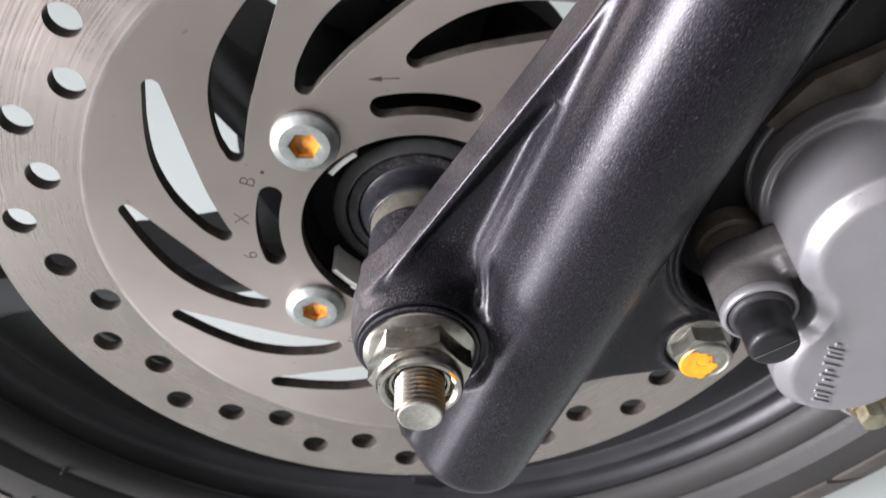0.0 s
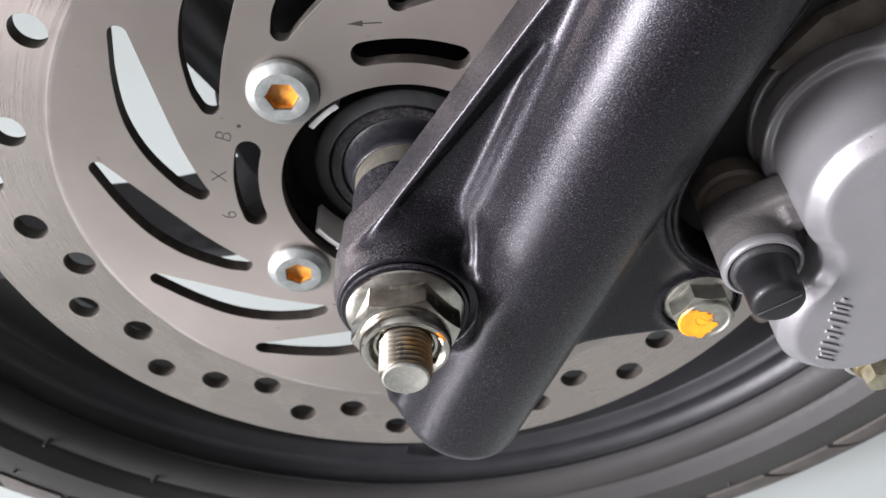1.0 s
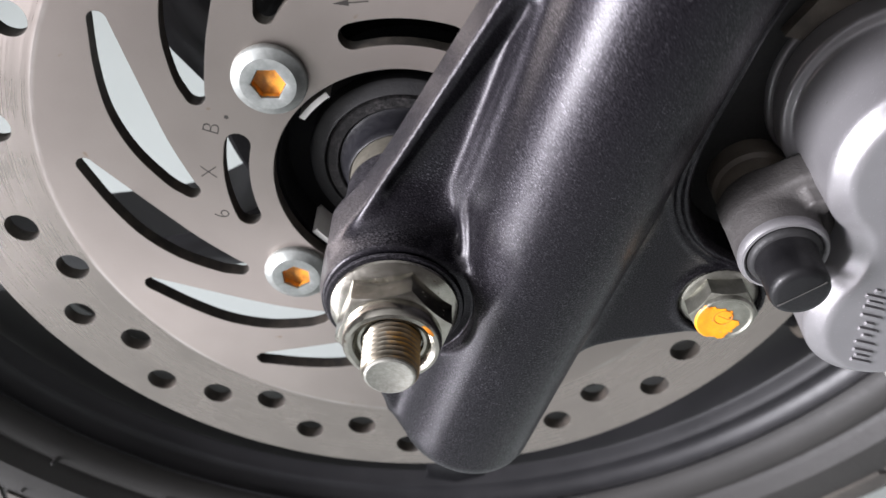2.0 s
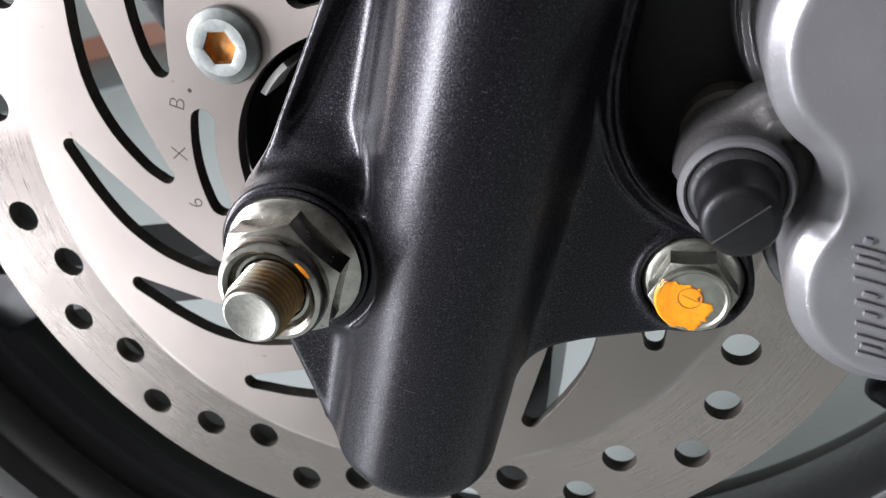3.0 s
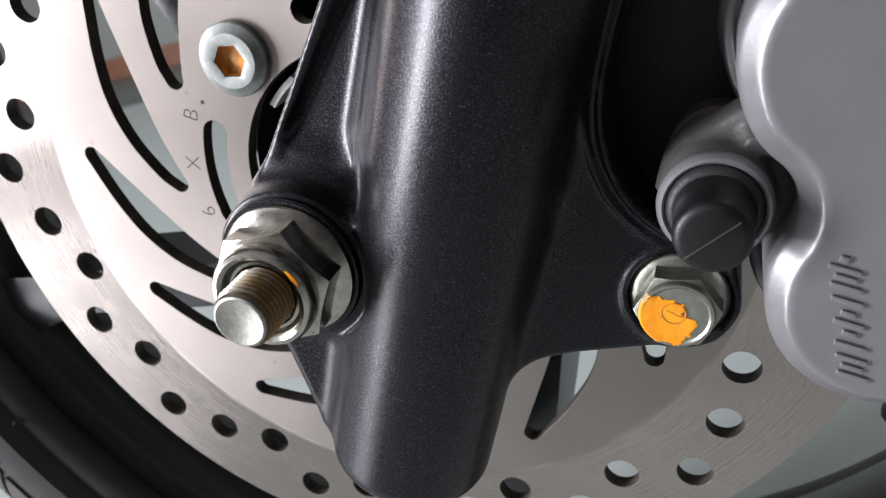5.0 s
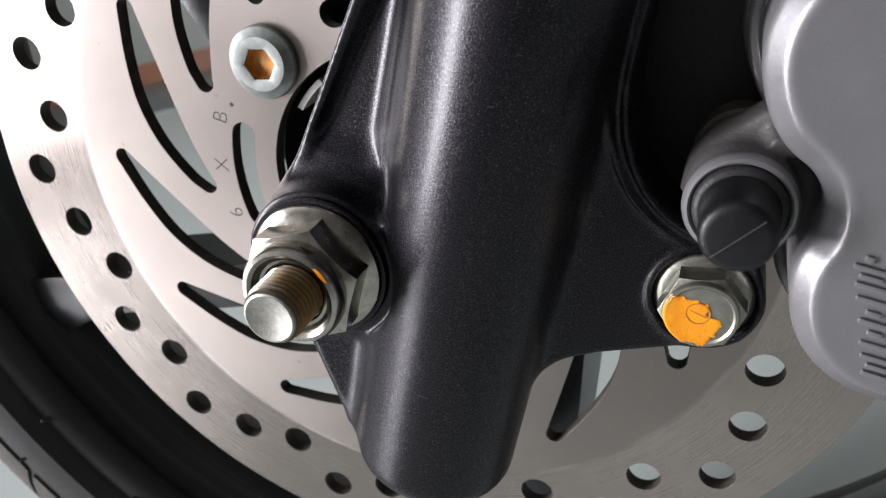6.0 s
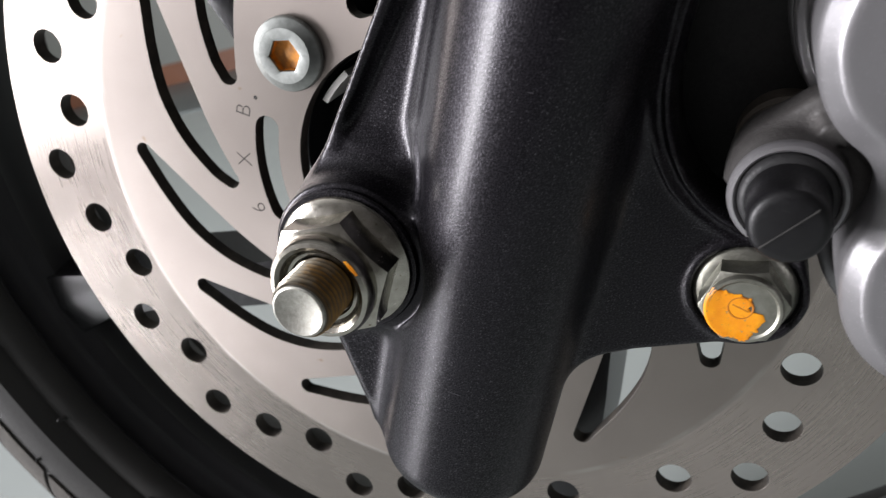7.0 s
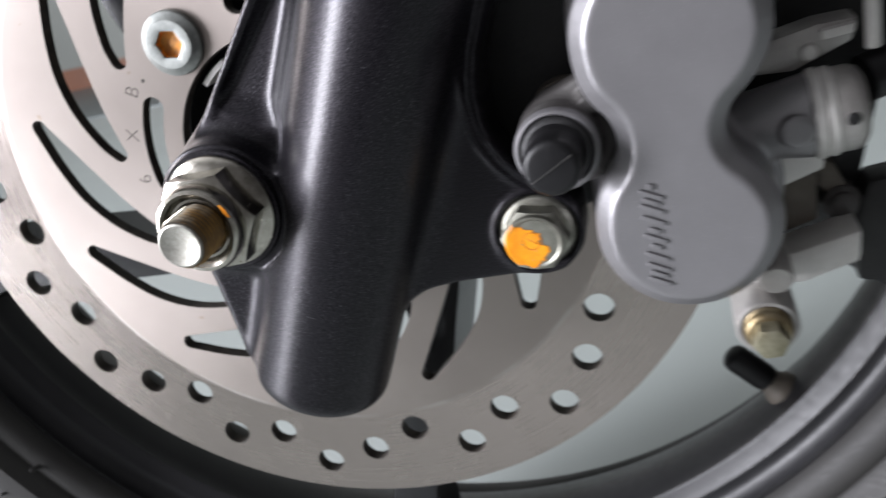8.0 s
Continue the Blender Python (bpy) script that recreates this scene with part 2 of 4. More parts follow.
def seal_grime():
    """Rubber under a crumbly layer of dust and grease."""
    m = Mat("dust_seal_rubber", (0.01, 0.01, 0.011), 0.7, 0.0, 0.25)
    crumb, blot = m.noise(1100, 3, 0.7), m.noise(330, 4)
    m.color(m.mix(m.math("MULTIPLY", m.span(crumb, 0.42, 0.62, 0, 1), m.span(blot, 0.42, 0.6, 0.2, 1)), (0.0022, 0.0021, 0.0022), (0.034, 0.031, 0.031)))
    m.bump(crumb, 0.7, 0.0003)
    return m.m


SEAL = seal_grime()
HOUSING = simple("dusty_seal_housing", (0.012, 0.0118, 0.0125), (0.020, 0.0195, 0.020), 0.55, 0.0, 200, 1300, 0.4, 0.0002, 0.08, 0.4)
LIP = simple("smooth_seal_rubber", (0.006, 0.006, 0.0078), (0.010, 0.0098, 0.012), 0.4, 0.0, 300, 900, 0.25, 0.0002, 0.1, 0.5)
MARK = simple("engraved_ink", (0.018, 0.015, 0.013), (0.03, 0.026, 0.022), 0.6, 0.3, 300, 1500, 0.1, 0.00003, 0.05)
FLOOR = simple("pale_floor_tile", (0.47, 0.517, 0.495), (0.525, 0.565, 0.545), 0.2, 0.0, 1.3, 9, 0.0, 0.0005, 0.03)
# tone stands in for shade on the floor in front
DARK_FLOOR = simple("dim_front_floor", (0.06, 0.058, 0.055), (0.09, 0.086, 0.081), 0.75, 0.0, 2.0, 60, 0.2, 0.001, 0.1)
# unseen walls: assumed dark tone that keeps reflections and fill light low
WALL = simple("dark_unseen_wall", (0.062, 0.06, 0.058), (0.082, 0.079, 0.076), 0.7, 0.0, 1.1, 80, 0.1, 0.0008, 0.1)
CEILING = simple("grey_ceiling_paint", (0.33, 0.33, 0.325), (0.38, 0.38, 0.375), 0.7, 0.0, 1.3, 80, 0.1, 0.0008, 0.1)
PALE_WALL = simple("pale_wall_paint", (0.22, 0.235, 0.215), (0.27, 0.285, 0.26), 0.6, 0.0, 1.1, 80, 0.1, 0.0008, 0.1)
SKIRT = simple("terracotta_tile", (0.20, 0.085, 0.05), (0.26, 0.11, 0.06), 0.4, 0.0, 6, 90, 0.1, 0.0006, 0.08)
BORDER = simple("dark_border_tile", (0.10, 0.125, 0.125), (0.14, 0.165, 0.165), 0.35, 0.0, 5, 90, 0.05, 0.0005, 0.06)
GROUND = simple("outside_concrete", (0.32, 0.31, 0.29), (0.40, 0.39, 0.37), 0.8, 0.0, 0.6, 30, 0.2, 0.002, 0.1)

# ---- building helpers ----


def mesh_of(name, bm, mat, smooth=True):
    me = bpy.data.meshes.new(name)
    bm.normal_update()
    bm.to_mesh(me)
    bm.free()
    me.materials.append(mat)
    if smooth:
        me.shade_smooth()
    return me


def sharpen(me, degrees):
    me.set_sharp_from_angle(angle=radians(degrees))
    return me


def thing(name, m, label, category, group="", kind=""):
    ob = new(name)
    ob.matrix_basis = m
    ob.empty_display_size = 0.02
    return tagged(ob, label, category, group, kind)


def part(name, data, mat, parent, label="", m=None, smooth=True, sharp=35):
    """A mesh (or bmesh) as one object under a thing or part."""
    if isinstance(data, bmesh.types.BMesh):
        data = mesh_of(name, data, mat, smooth)
        if smooth and sharp:
            sharpen(data, sharp)
    ob = new(name, data)
    ob.parent = parent
    if m is not None:
        ob.matrix_basis = m
    return tagged(ob, label)


def lathe(profile, n=96, closed=False):
    """Turns (radius, height) pairs about z."""
    bm = bmesh.new()
    rings = []
    for r, h in profile:
        if r < 1e-7:
            rings.append([bm.verts.new((0, 0, h))] * n)
        else:
            rings.append([bm.verts.new((r * math.cos(2 * math.pi * i / n), r * math.sin(2 * math.pi * i / n), h)) for i in range(n)])
    pairs = list(zip(rings, rings[1:])) + ([(rings[-1], rings[0])] if closed else [])
    for a, b in pairs:
        for i in range(n):
            j = (i + 1) % n
            vs = []
            for v in (a[i], a[j], b[j], b[i]):
                if v not in vs:
                    vs.append(v)
            if len(vs) > 2:
                bm.faces.new(vs)
    bmesh.ops.recalc_face_normals(bm, faces=bm.faces)
    return bm


def box(lo, hi, bevel=0.0):
    bm = bmesh.new()
    bmesh.ops.create_cube(bm, size=1)
    for v in bm.verts:
        v.co = [lo[i] + (v.co[i] + 0.5) * (hi[i] - lo[i]) for i in range(3)]
    if bevel:
        bmesh.ops.bevel(bm, geom=bm.edges, offset=bevel, segments=2, affect="EDGES", profile=0.7)
    return bm


def sdf_mesh(f, lo, hi, h):
    """A bmesh-free surface of f(x, y, z) < 0 on a grid of step h."""
    ax = [np.arange(a, b + h, h) for a, b in zip(lo, hi)]
    g = np.meshgrid(*ax, indexing="ij")
    v = f(*g).astype(np.float32)
    nx, ny, nz = v.shape
    s = v < 0
    acc = np.zeros((nx - 1, ny - 1, nz - 1, 3), np.float32)
    cnt = np.zeros((nx - 1, ny - 1, nz - 1), np.float32)
    quads = []
    corner = [(i, j, k) for i in (0, 1) for j in (0, 1) for k in (0, 1)]
    for c in corner:
        for d in range(3):
            if c[d]:
                continue
            e = list(c)
            e[d] = 1
            sl = tuple(slice(c[q], c[q] + v.shape[q] - 1) for q in range(3))
            se = tuple(slice(e[q], e[q] + v.shape[q] - 1) for q in range(3))
            a, b = v[sl], v[se]
            cross = (a < 0) != (b < 0)
            t = np.where(cross, a / np.where(cross, a - b, 1), 0)
            for q in range(3):
                acc[..., q] += np.where(cross, c[q] + (t if q == d else 0), 0)
            cnt += cross
    live = cnt > 0
    index = np.full(live.shape, -1, np.int64)
    index[live] = np.arange(live.sum())
    pos = acc[live] / cnt[live][:, None]
    base = np.argwhere(live)
    p = (base + pos) * h + np.array(lo)
    for d in range(3):
        a = [slice(1, -1)] * 3
        b = [slice(1, -1)] * 3
        a[d], b[d] = slice(0, v.shape[d] - 1), slice(1, v.shape[d])
        sa, sb = s[tuple(a)], s[tuple(b)]
        where = np.argwhere(sa != sb)
        where_full = where + np.array([0 if q == d else 1 for q in range(3)])
        flip = sa[sa != sb]
        u, w = [(1, 2), (2, 0), (0, 1)][d]
        ring = []
        for du, dw in ((-1, -1), (0, -1), (0, 0), (-1, 0)):
            o = where_full.copy()
            o[:, u] += du
            o[:, w] += dw
            ring.append(index[o[:, 0], o[:, 1], o[:, 2]])
        ring = np.stack(ring, 1)
        ring[~flip] = ring[~flip][:, ::-1]
        quads.append(ring)
    quads = np.concatenate(quads)
    quads = quads[(quads >= 0).all(1)]
    p = p.astype(np.float64)
    for _ in range(3):
        e = h * 0.15
        x, y, z = p.T
        val = f(x, y, z)
        gr = np.stack([f(x + e, y, z) - f(x - e, y, z), f(x, y + e, z) - f(x, y - e, z), f(x, y, z + e) - f(x, y, z - e)], 1) / (2 * e)
        step = gr * (val / np.maximum((gr ** 2).sum(1), 0.2))[:, None]
        p -= np.clip(step, -h * 0.6, h * 0.6) * 0.8
    return p, quads


def sdf_part(name, f, lo, hi, h, mat, parent, label="", sharp=0):
    """Millimetre field f as a part in metres."""
    p, q = sdf_mesh(f, lo, hi, h)
    me = bpy.data.meshes.new(name)
    me.from_pydata((p * MM).tolist(), [], q.tolist())
    me.materials.append(mat)
    me.shade_smooth()
    if sharp:
        sharpen(me, sharp)
    return part(name, me, mat, parent, label)


def smin(a, b, k):
    hh = np.maximum(k - np.abs(a - b), 0) / k
    return np.minimum(a, b) - hh * hh * k * 0.25


def smax(a, b, k):
    return -smin(-a, -b, k)


def slab(d2, y, y0, y1, r):
    """A 2D field pulled from y0 to y1 with edges rounded by r."""
    dy = np.abs(y - (y0 + y1) / 2) - (y1 - y0) / 2 + r
    dd = d2 + r
    return np.minimum(np.maximum(dd, dy), 0) + np.hypot(np.maximum(dd, 0), np.maximum(dy, 0)) - r


def poly2(u, w, pts):
    """Signed distance to a polygon."""
    d = np.full(np.shape(u), 1e9)
    s = np.ones(np.shape(u))
    n = len(pts)
    for i in range(n):
        (ax, ay), (bx, by) = pts[i], pts[i - 1]
        ex, ey = bx - ax, by - ay
        wx, wy = u - ax, w - ay
        t = np.clip((wx * ex + wy * ey) / (ex * ex + ey * ey), 0, 1)
        d = np.minimum(d, (wx - ex * t) ** 2 + (wy - ey * t) ** 2)
        c1, c2, c3 = w >= ay, w < by, ex * wy > ey * wx
        flip = (c1 & c2 & c3) | (~c1 & ~c2 & ~c3)
        s = np.where(flip, -s, s)
    return s * np.sqrt(d)


def seg3(u, y, w, a, b, ra, rb=None):
    """Distance to a rod from a to b."""
    a, b = np.array(a, float), np.array(b, float)
    e = b - a
    t = np.clip(((u - a[0]) * e[0] + (y - a[1]) * e[1] + (w - a[2]) * e[2]) / (e @ e), 0, 1)
    d = np.sqrt((u - a[0] - e[0] * t) ** 2 + (y - a[1] - e[1] * t) ** 2 + (w - a[2] - e[2] * t) ** 2)
    return d - (ra if rb is None else ra + (rb - ra) * t)


def polar(r, a):
    return r * math.cos(radians(a)), r * math.sin(radians(a))


RAKE = 26.0
FORK = pose(0, 0, 0, 0, RAKE, 0)          # fork frame: z along the leg, y along the axle
OUT = pose(0, 0, 0, 90, 0, 0)             # turns +z to point out at the viewer's side (-y)


def along_axle(u, y, w, frame_m=FORK):
    """A pose in the fork frame whose z points along the axle outwards."""
    return frame_m @ pose(u * MM, y * MM, w * MM) @ OUT


# ---- setting ----


def room():
    # unseen dark floor, added so that fork and caliper mirror less light
    front = part("floor_2", box((-3.2, -3.4, FLOOR_Z - 0.1), (2.6, -0.68, FLOOR_Z - 0.002)), DARK_FLOOR, None, smooth=False)
    tagged(front, "unseen dark floor before the tiles, added to dim reflections", "floor", kind="structure")
    floor = part("floor", box((-3.2, -0.68, FLOOR_Z - 0.1), (2.6, 2.35, FLOOR_Z)), FLOOR, None, smooth=False)
    tagged(floor, "pale grey-green smooth floor under the motorcycle", "floor", kind="structure")
    ground = part("ground", box((-300, -300, FLOOR_Z - 0.35), (300, 300, FLOOR_Z - 0.12)), GROUND, None, smooth=False)
    tagged(ground, "grey concrete ground outside the doorway", "ground", kind="structure")
    z0, z1 = FLOOR_Z, 2.5
    walls = {
        "wall_north": ((-3.2, 2.2, z0), (2.6, 2.35, z1)),
        "wall_south": ((-3.2, -3.4, z0), (2.6, -3.25, z1)),
        "wall_east": ((2.45, -3.25, z0), (2.6, 2.2, z1)),
    }
    for name, (lo, hi) in walls.items():
        pale = name == "wall_north"
        tagged(part(name, box(lo, hi), PALE_WALL if pale else WALL, None, smooth=False),
               "pale grey-green painted wall" if pale else "plain unseen wall, kept dark to dim reflections", "wall", kind="structure")
    bm = box((-3.15, -3.25, z0), (-3.0, -2.18, z1))
    for lo, hi in (((-3.15, -1.10, z0), (-3.0, 2.2, z1)), ((-3.15, -2.18, 1.82), (-3.0, -1.10, z1))):
        other = box(lo, hi)
        me = bpy.data.meshes.new("tmp")
        other.to_mesh(me)
        other.free()
        bm.from_mesh(me)
        bpy.data.meshes.remove(me)
    tagged(part("wall_west", bm, WALL, None, smooth=False), "unseen wall with an open doorway, kept dark to dim reflections", "wall", kind="structure")
    tagged(part("ceiling", box((-3.2, -3.4, z1), (2.6, 2.35, z1 + 0.12)), CEILING, None, smooth=False), "plain grey painted ceiling", "ceiling", kind="structure")
    tagged(part("floor_border", box((-3.0, 1.62, z0), (2.45, 2.183, z0 + 0.003)), BORDER, None, smooth=False), "dark grey-green tile border along the wall", "floor border", kind="structure")
    tagged(part("baseboard", box((-3.0, 2.185, z0), (2.45, 2.2, z0 + 0.07), 0.003), SKIRT, None, smooth=False),
           "terracotta tiled baseboard along the wall", "baseboard", kind="structure")


room()

# ---- front wheel ----
WHEEL_Y = 55.0     # wheel's middle plane, mm behind the disc face


def wheel():
    w = thing("motorcycle_wheel", OUT @ pose(0, 0, 0), "black cast front wheel with a dusty rubber tyre", "wheel")
    # local z points to the viewer's side: z = -y
    z = lambda y: -y * MM
    prof = [(187.8, 24.2), (188.7, 25.2), (188.6, 26.8), (187.6, 28.4), (186.6, 30.6), (184.6, 31.9), (182.2, 32.0), (181.2, 32.8), (180.4, 34.0), (178.0, 35.2),
            (177.0, 36.4), (177.5, 38.5), (177.3, 42), (177.2, 48), (178.6, 56), (181.6, 64), (185.4, 71.5), (189.2, 78.4), (190.6, 80.4), (192.2, 80.6),
            (193.5, 78), (194, 70), (193, 60), (190.5, 45), (190.4, 32), (190.2, 26), (189.4, 24.2)]
    part("rim", lathe([(r * MM, z(y)) for r, y in prof], 160, True), RIM, w, "satin black alloy rim")
    swell = lambda a, grow: ((214 + (43 + grow) * math.sin(a)) * MM, z(WHEEL_Y - (46 + grow) * math.cos(a)))
    tp = [(188.6, 26), (189.2, 23.2), (190.6, 20.6), (192.8, 18.4), (195.4, 16.9), (197.6, 16.3), (198.6, 16.6), (199.2, 15.4), (200.2, 14.2)]
    tp = [(r * MM, z(y)) for r, y in tp] + [swell(radians(a), 0) for a in range(-14, 199, 4)]
    tp += [(r * MM, z(y)) for r, y in ((196, 92), (192.6, 84), (194.4, 70), (193.4, 58), (191, 44), (190.8, 30))]
    tyre = part("tyre", lathe(tp, 180, True), TYRE, w, "dusty black rubber tyre")
    part("tread_band", lathe([swell(radians(a), g) for a, g in [(30, -0.5), (30.5, 1.2)] + [(q, 1.4) for q in range(34, 176, 5)] + [(177, -0.5)]], 180), TREAD, tyre, "brown dusty tread")
    block = bmesh.new()
    top, low = [], []
    for i in range(8):
        a = radians(4.5 + 24.5 * i / 7)
        r, q = swell(a, 1.0)
        rl, ql = swell(a, -0.8)
        for j in range(3):
            t = radians(3.4 * j - 3.4 + 3.0 * i / 7)
            top.append(block.verts.new((r * math.cos(t), r * math.sin(t), q)))
            low.append(block.verts.new((rl * math.cos(t), rl * math.sin(t), ql)))
    for i in range(7):
        for j in range(2):
            k = 3 * i + j
            block.faces.new((top[k], top[k + 1], top[k + 4], top[k + 3]))
        for k, m in ((3 * i, 3 * i + 3), (3 * i + 2, 3 * i + 5)):
            block.faces.new((top[k], top[m], low[m], low[k]))
    for i in (0, 21):
        for j in range(2):
            block.faces.new((top[i + j], top[i + j + 1], low[i + j + 1], low[i + j]))
    bmesh.ops.recalc_face_normals(block, faces=block.faces)
    mesh = sharpen(mesh_of("tread_block", block, TREAD), 40)
    for k in range(48):
        part("tread_block", mesh, TREAD, tyre, "", pose(0, 0, 0, 0, 0, 7.5 * k))
    hub = [(0, 14), (26.0, 14), (31.0, 14), (31.8, 12), (31.9, 5.2), (33.2, 5.6), (33.5, 9), (30, 20), (28, 34), (54, 38), (56.5, 41), (56.5, 60), (54, 63), (30, 68), (30, 80), (35, 92), (36, 105), (0, 106)]
    for k in range(4):
        bx, by = polar(42.4, 124.4 + 90 * k)
        part("bolt_boss", lathe([(r * MM, -h * MM) for r, h in ((0, 4.2), (8.5, 4.2), (9.5, 5.0), (10, 10), (13, 30), (14, 42))], 40), HUB, w, "", pose(bx * MM, by * MM, 0))
    for k in range(4):
        lug = bmesh.new()
        rows = []
        for i in range(9):
            a = radians(115.0 + 90 * k + 18.5 * i / 8)
            rows.append([lug.verts.new((r * MM * math.cos(a), r * MM * math.sin(a), z(y))) for r, y in ((29.2, 13), (29.2, 2.4), (30.7, 2.4), (30.7, 13))])
        for p, q in zip(rows, rows[1:]):
            for i in range(3):
                lug.faces.new((p[i], q[i], q[i + 1], p[i + 1]))
        lug.faces.new(rows[0]), lug.faces.new(rows[-1])
        bmesh.ops.recalc_face_normals(lug, faces=lug.faces)
        part("machined_lug", lug, PALE_CAST, w, "bare machined lug", smooth=False)
    part("hub", lathe([(r * MM, z(y)) for r, y in hub], 96), HUB, w, "black cast hub")
    for k in range(5):
        spoke(w, 264.5 + 72 * k, 11.0, 11.5)
    z_rot = 315.2
    vm = pose(*[c * MM for c in polar(176.5, z_rot)], z(50)) @ pose(0, 0, 0, 0, 0, z_rot) @ pose(0, 0, 0, 0, -90, 0)
    valve = part("valve_stem", lathe([(r * MM, h * MM) for r, h in ((6.4, -1), (6.0, 1.0), (4.8, 2.4), (4.2, 4.4), (3.6, 6), (3.2, 6.6))], 48), BOOT, w, "dusty metal valve base", vm)
    part("valve_cap", lathe([(r * MM, h * MM) for r, h in ((3.6, 4.8), (4.5, 5.4), (4.8, 7), (4.8, 18.5), (4.3, 20.3), (2.9, 21.4), (0, 21.7))], 48), RUBBER, valve, "black rubber valve cap")
    for r, a, ln in ((196.5, 216, 3.0), (196.5, 229, 2.2), (197, 243, 2.0), (211, 215.5, 5.0), (219, 222, 5.0), (214, 205, 4.0), (197, 203, 2.5), (197, 276, 2.2), (213, 300, 4.0)):
        x, y = polar(r, a)
        part("rubber_nib", lathe([(1.1 * MM, -0.004), (0.95 * MM, 0.001), (0.45 * MM, ln * MM), (0, ln * MM + 0.0002)], 10), TYRE, tyre, "",
             pose(x * MM, y * MM, z(16.5 - (r - 196) * 0.30)) @ pose(0, 0, 0, 20, 15, a))
    return w


def spoke(parent, rim_angle, w0, w1):
    """A cast spoke that sweeps forward from the rim to the hub, half widths in mm."""
    bm = bmesh.new()
    rows = []
    for i in range(13):
        t = i / 12
        r = 24 + (186 - 24) * t
        a = radians(rim_angle + 41 * (1 - t) ** 2.2)
        hw = (w0 + (w1 - w0) * t) + 7 * max(0, t - 0.85) / 0.15 + 14 * max(0, 0.35 - t) / 0.35
        yc, hy = 50 - 2 * t, 20 - 5 * t
        row = []
        for du, dy in ((-1, 0.45), (-0.75, -0.9), (0, -1.0), (0.75, -0.9), (1, 0.45), (0, 1)):
            x, zz = r * math.cos(a) - du * hw * math.sin(a), r * math.sin(a) + du * hw * math.cos(a)
            row.append(bm.verts.new((x * MM, zz * MM, -(yc + dy * hy) * MM)))
        rows.append(row)
    for p, q in zip(rows, rows[1:]):
        for i in range(6):
            j = (i + 1) % 6
            bm.faces.new((p[i], p[j], q[j], q[i]))
    bm.faces.new(rows[0])
    bm.faces.new(rows[-1])
    bmesh.ops.recalc_face_normals(bm, faces=bm.faces)
    part("spoke", bm, SPOKE, parent, sharp=40)


wheel()

# ---- brake disc ----


def closed_spline(curve, pts):
    s = curve.splines.new("POLY")
    s.points.add(len(pts) - 1)
    for p, (x, y) in zip(s.points, pts):
        p.co = (x * MM, y * MM, 0, 1)
    s.use_cyclic_u = True


def circle_pts(x, y, r, n):
    return [(x + r * math.cos(2 * math.pi * i / n), y + r * math.sin(2 * math.pi * i / n)) for i in range(n)]


def bend(knots, n):
    """A smooth curve through polar knots."""
    ks = [Vector((*polar(*k), 0)) for k in knots]
    ks = [2 * ks[0] - ks[1]] + ks + [2 * ks[-1] - ks[-2]]
    out = []
    for i in range(1, len(ks) - 2):
        for j in range(n):
            t = j / n
            a, b, c, d = ks[i - 1:i + 3]
            p = 0.5 * ((2 * b) + (c - a) * t + (2 * a - 5 * b + 4 * c - d) * t * t + (3 * b - a - 3 * c + d) * t ** 3)
            out.append((p.x, p.y))
    out.append((ks[-2].x, ks[-2].y))
    return out


def turn(pts, a):
    c, s = math.cos(radians(a)), math.sin(radians(a))
    return [(x * c - y * s, x * s + y * c) for x, y in pts]


def round_cap(p, q, back):
    """Points of a round end from p to q, bulging away from back."""
    p, q, back = Vector(p), Vector(q), Vector(back)
    m, half = (p + q) / 2, (p - q) / 2
    nrm = Vector((-half.y, half.x))
    if nrm.dot(m - back) < 0:
        nrm = -nrm
    return [tuple(m + half * math.cos(math.pi * i / 8) + nrm * math.sin(math.pi * i / 8)) for i in range(1, 8)]


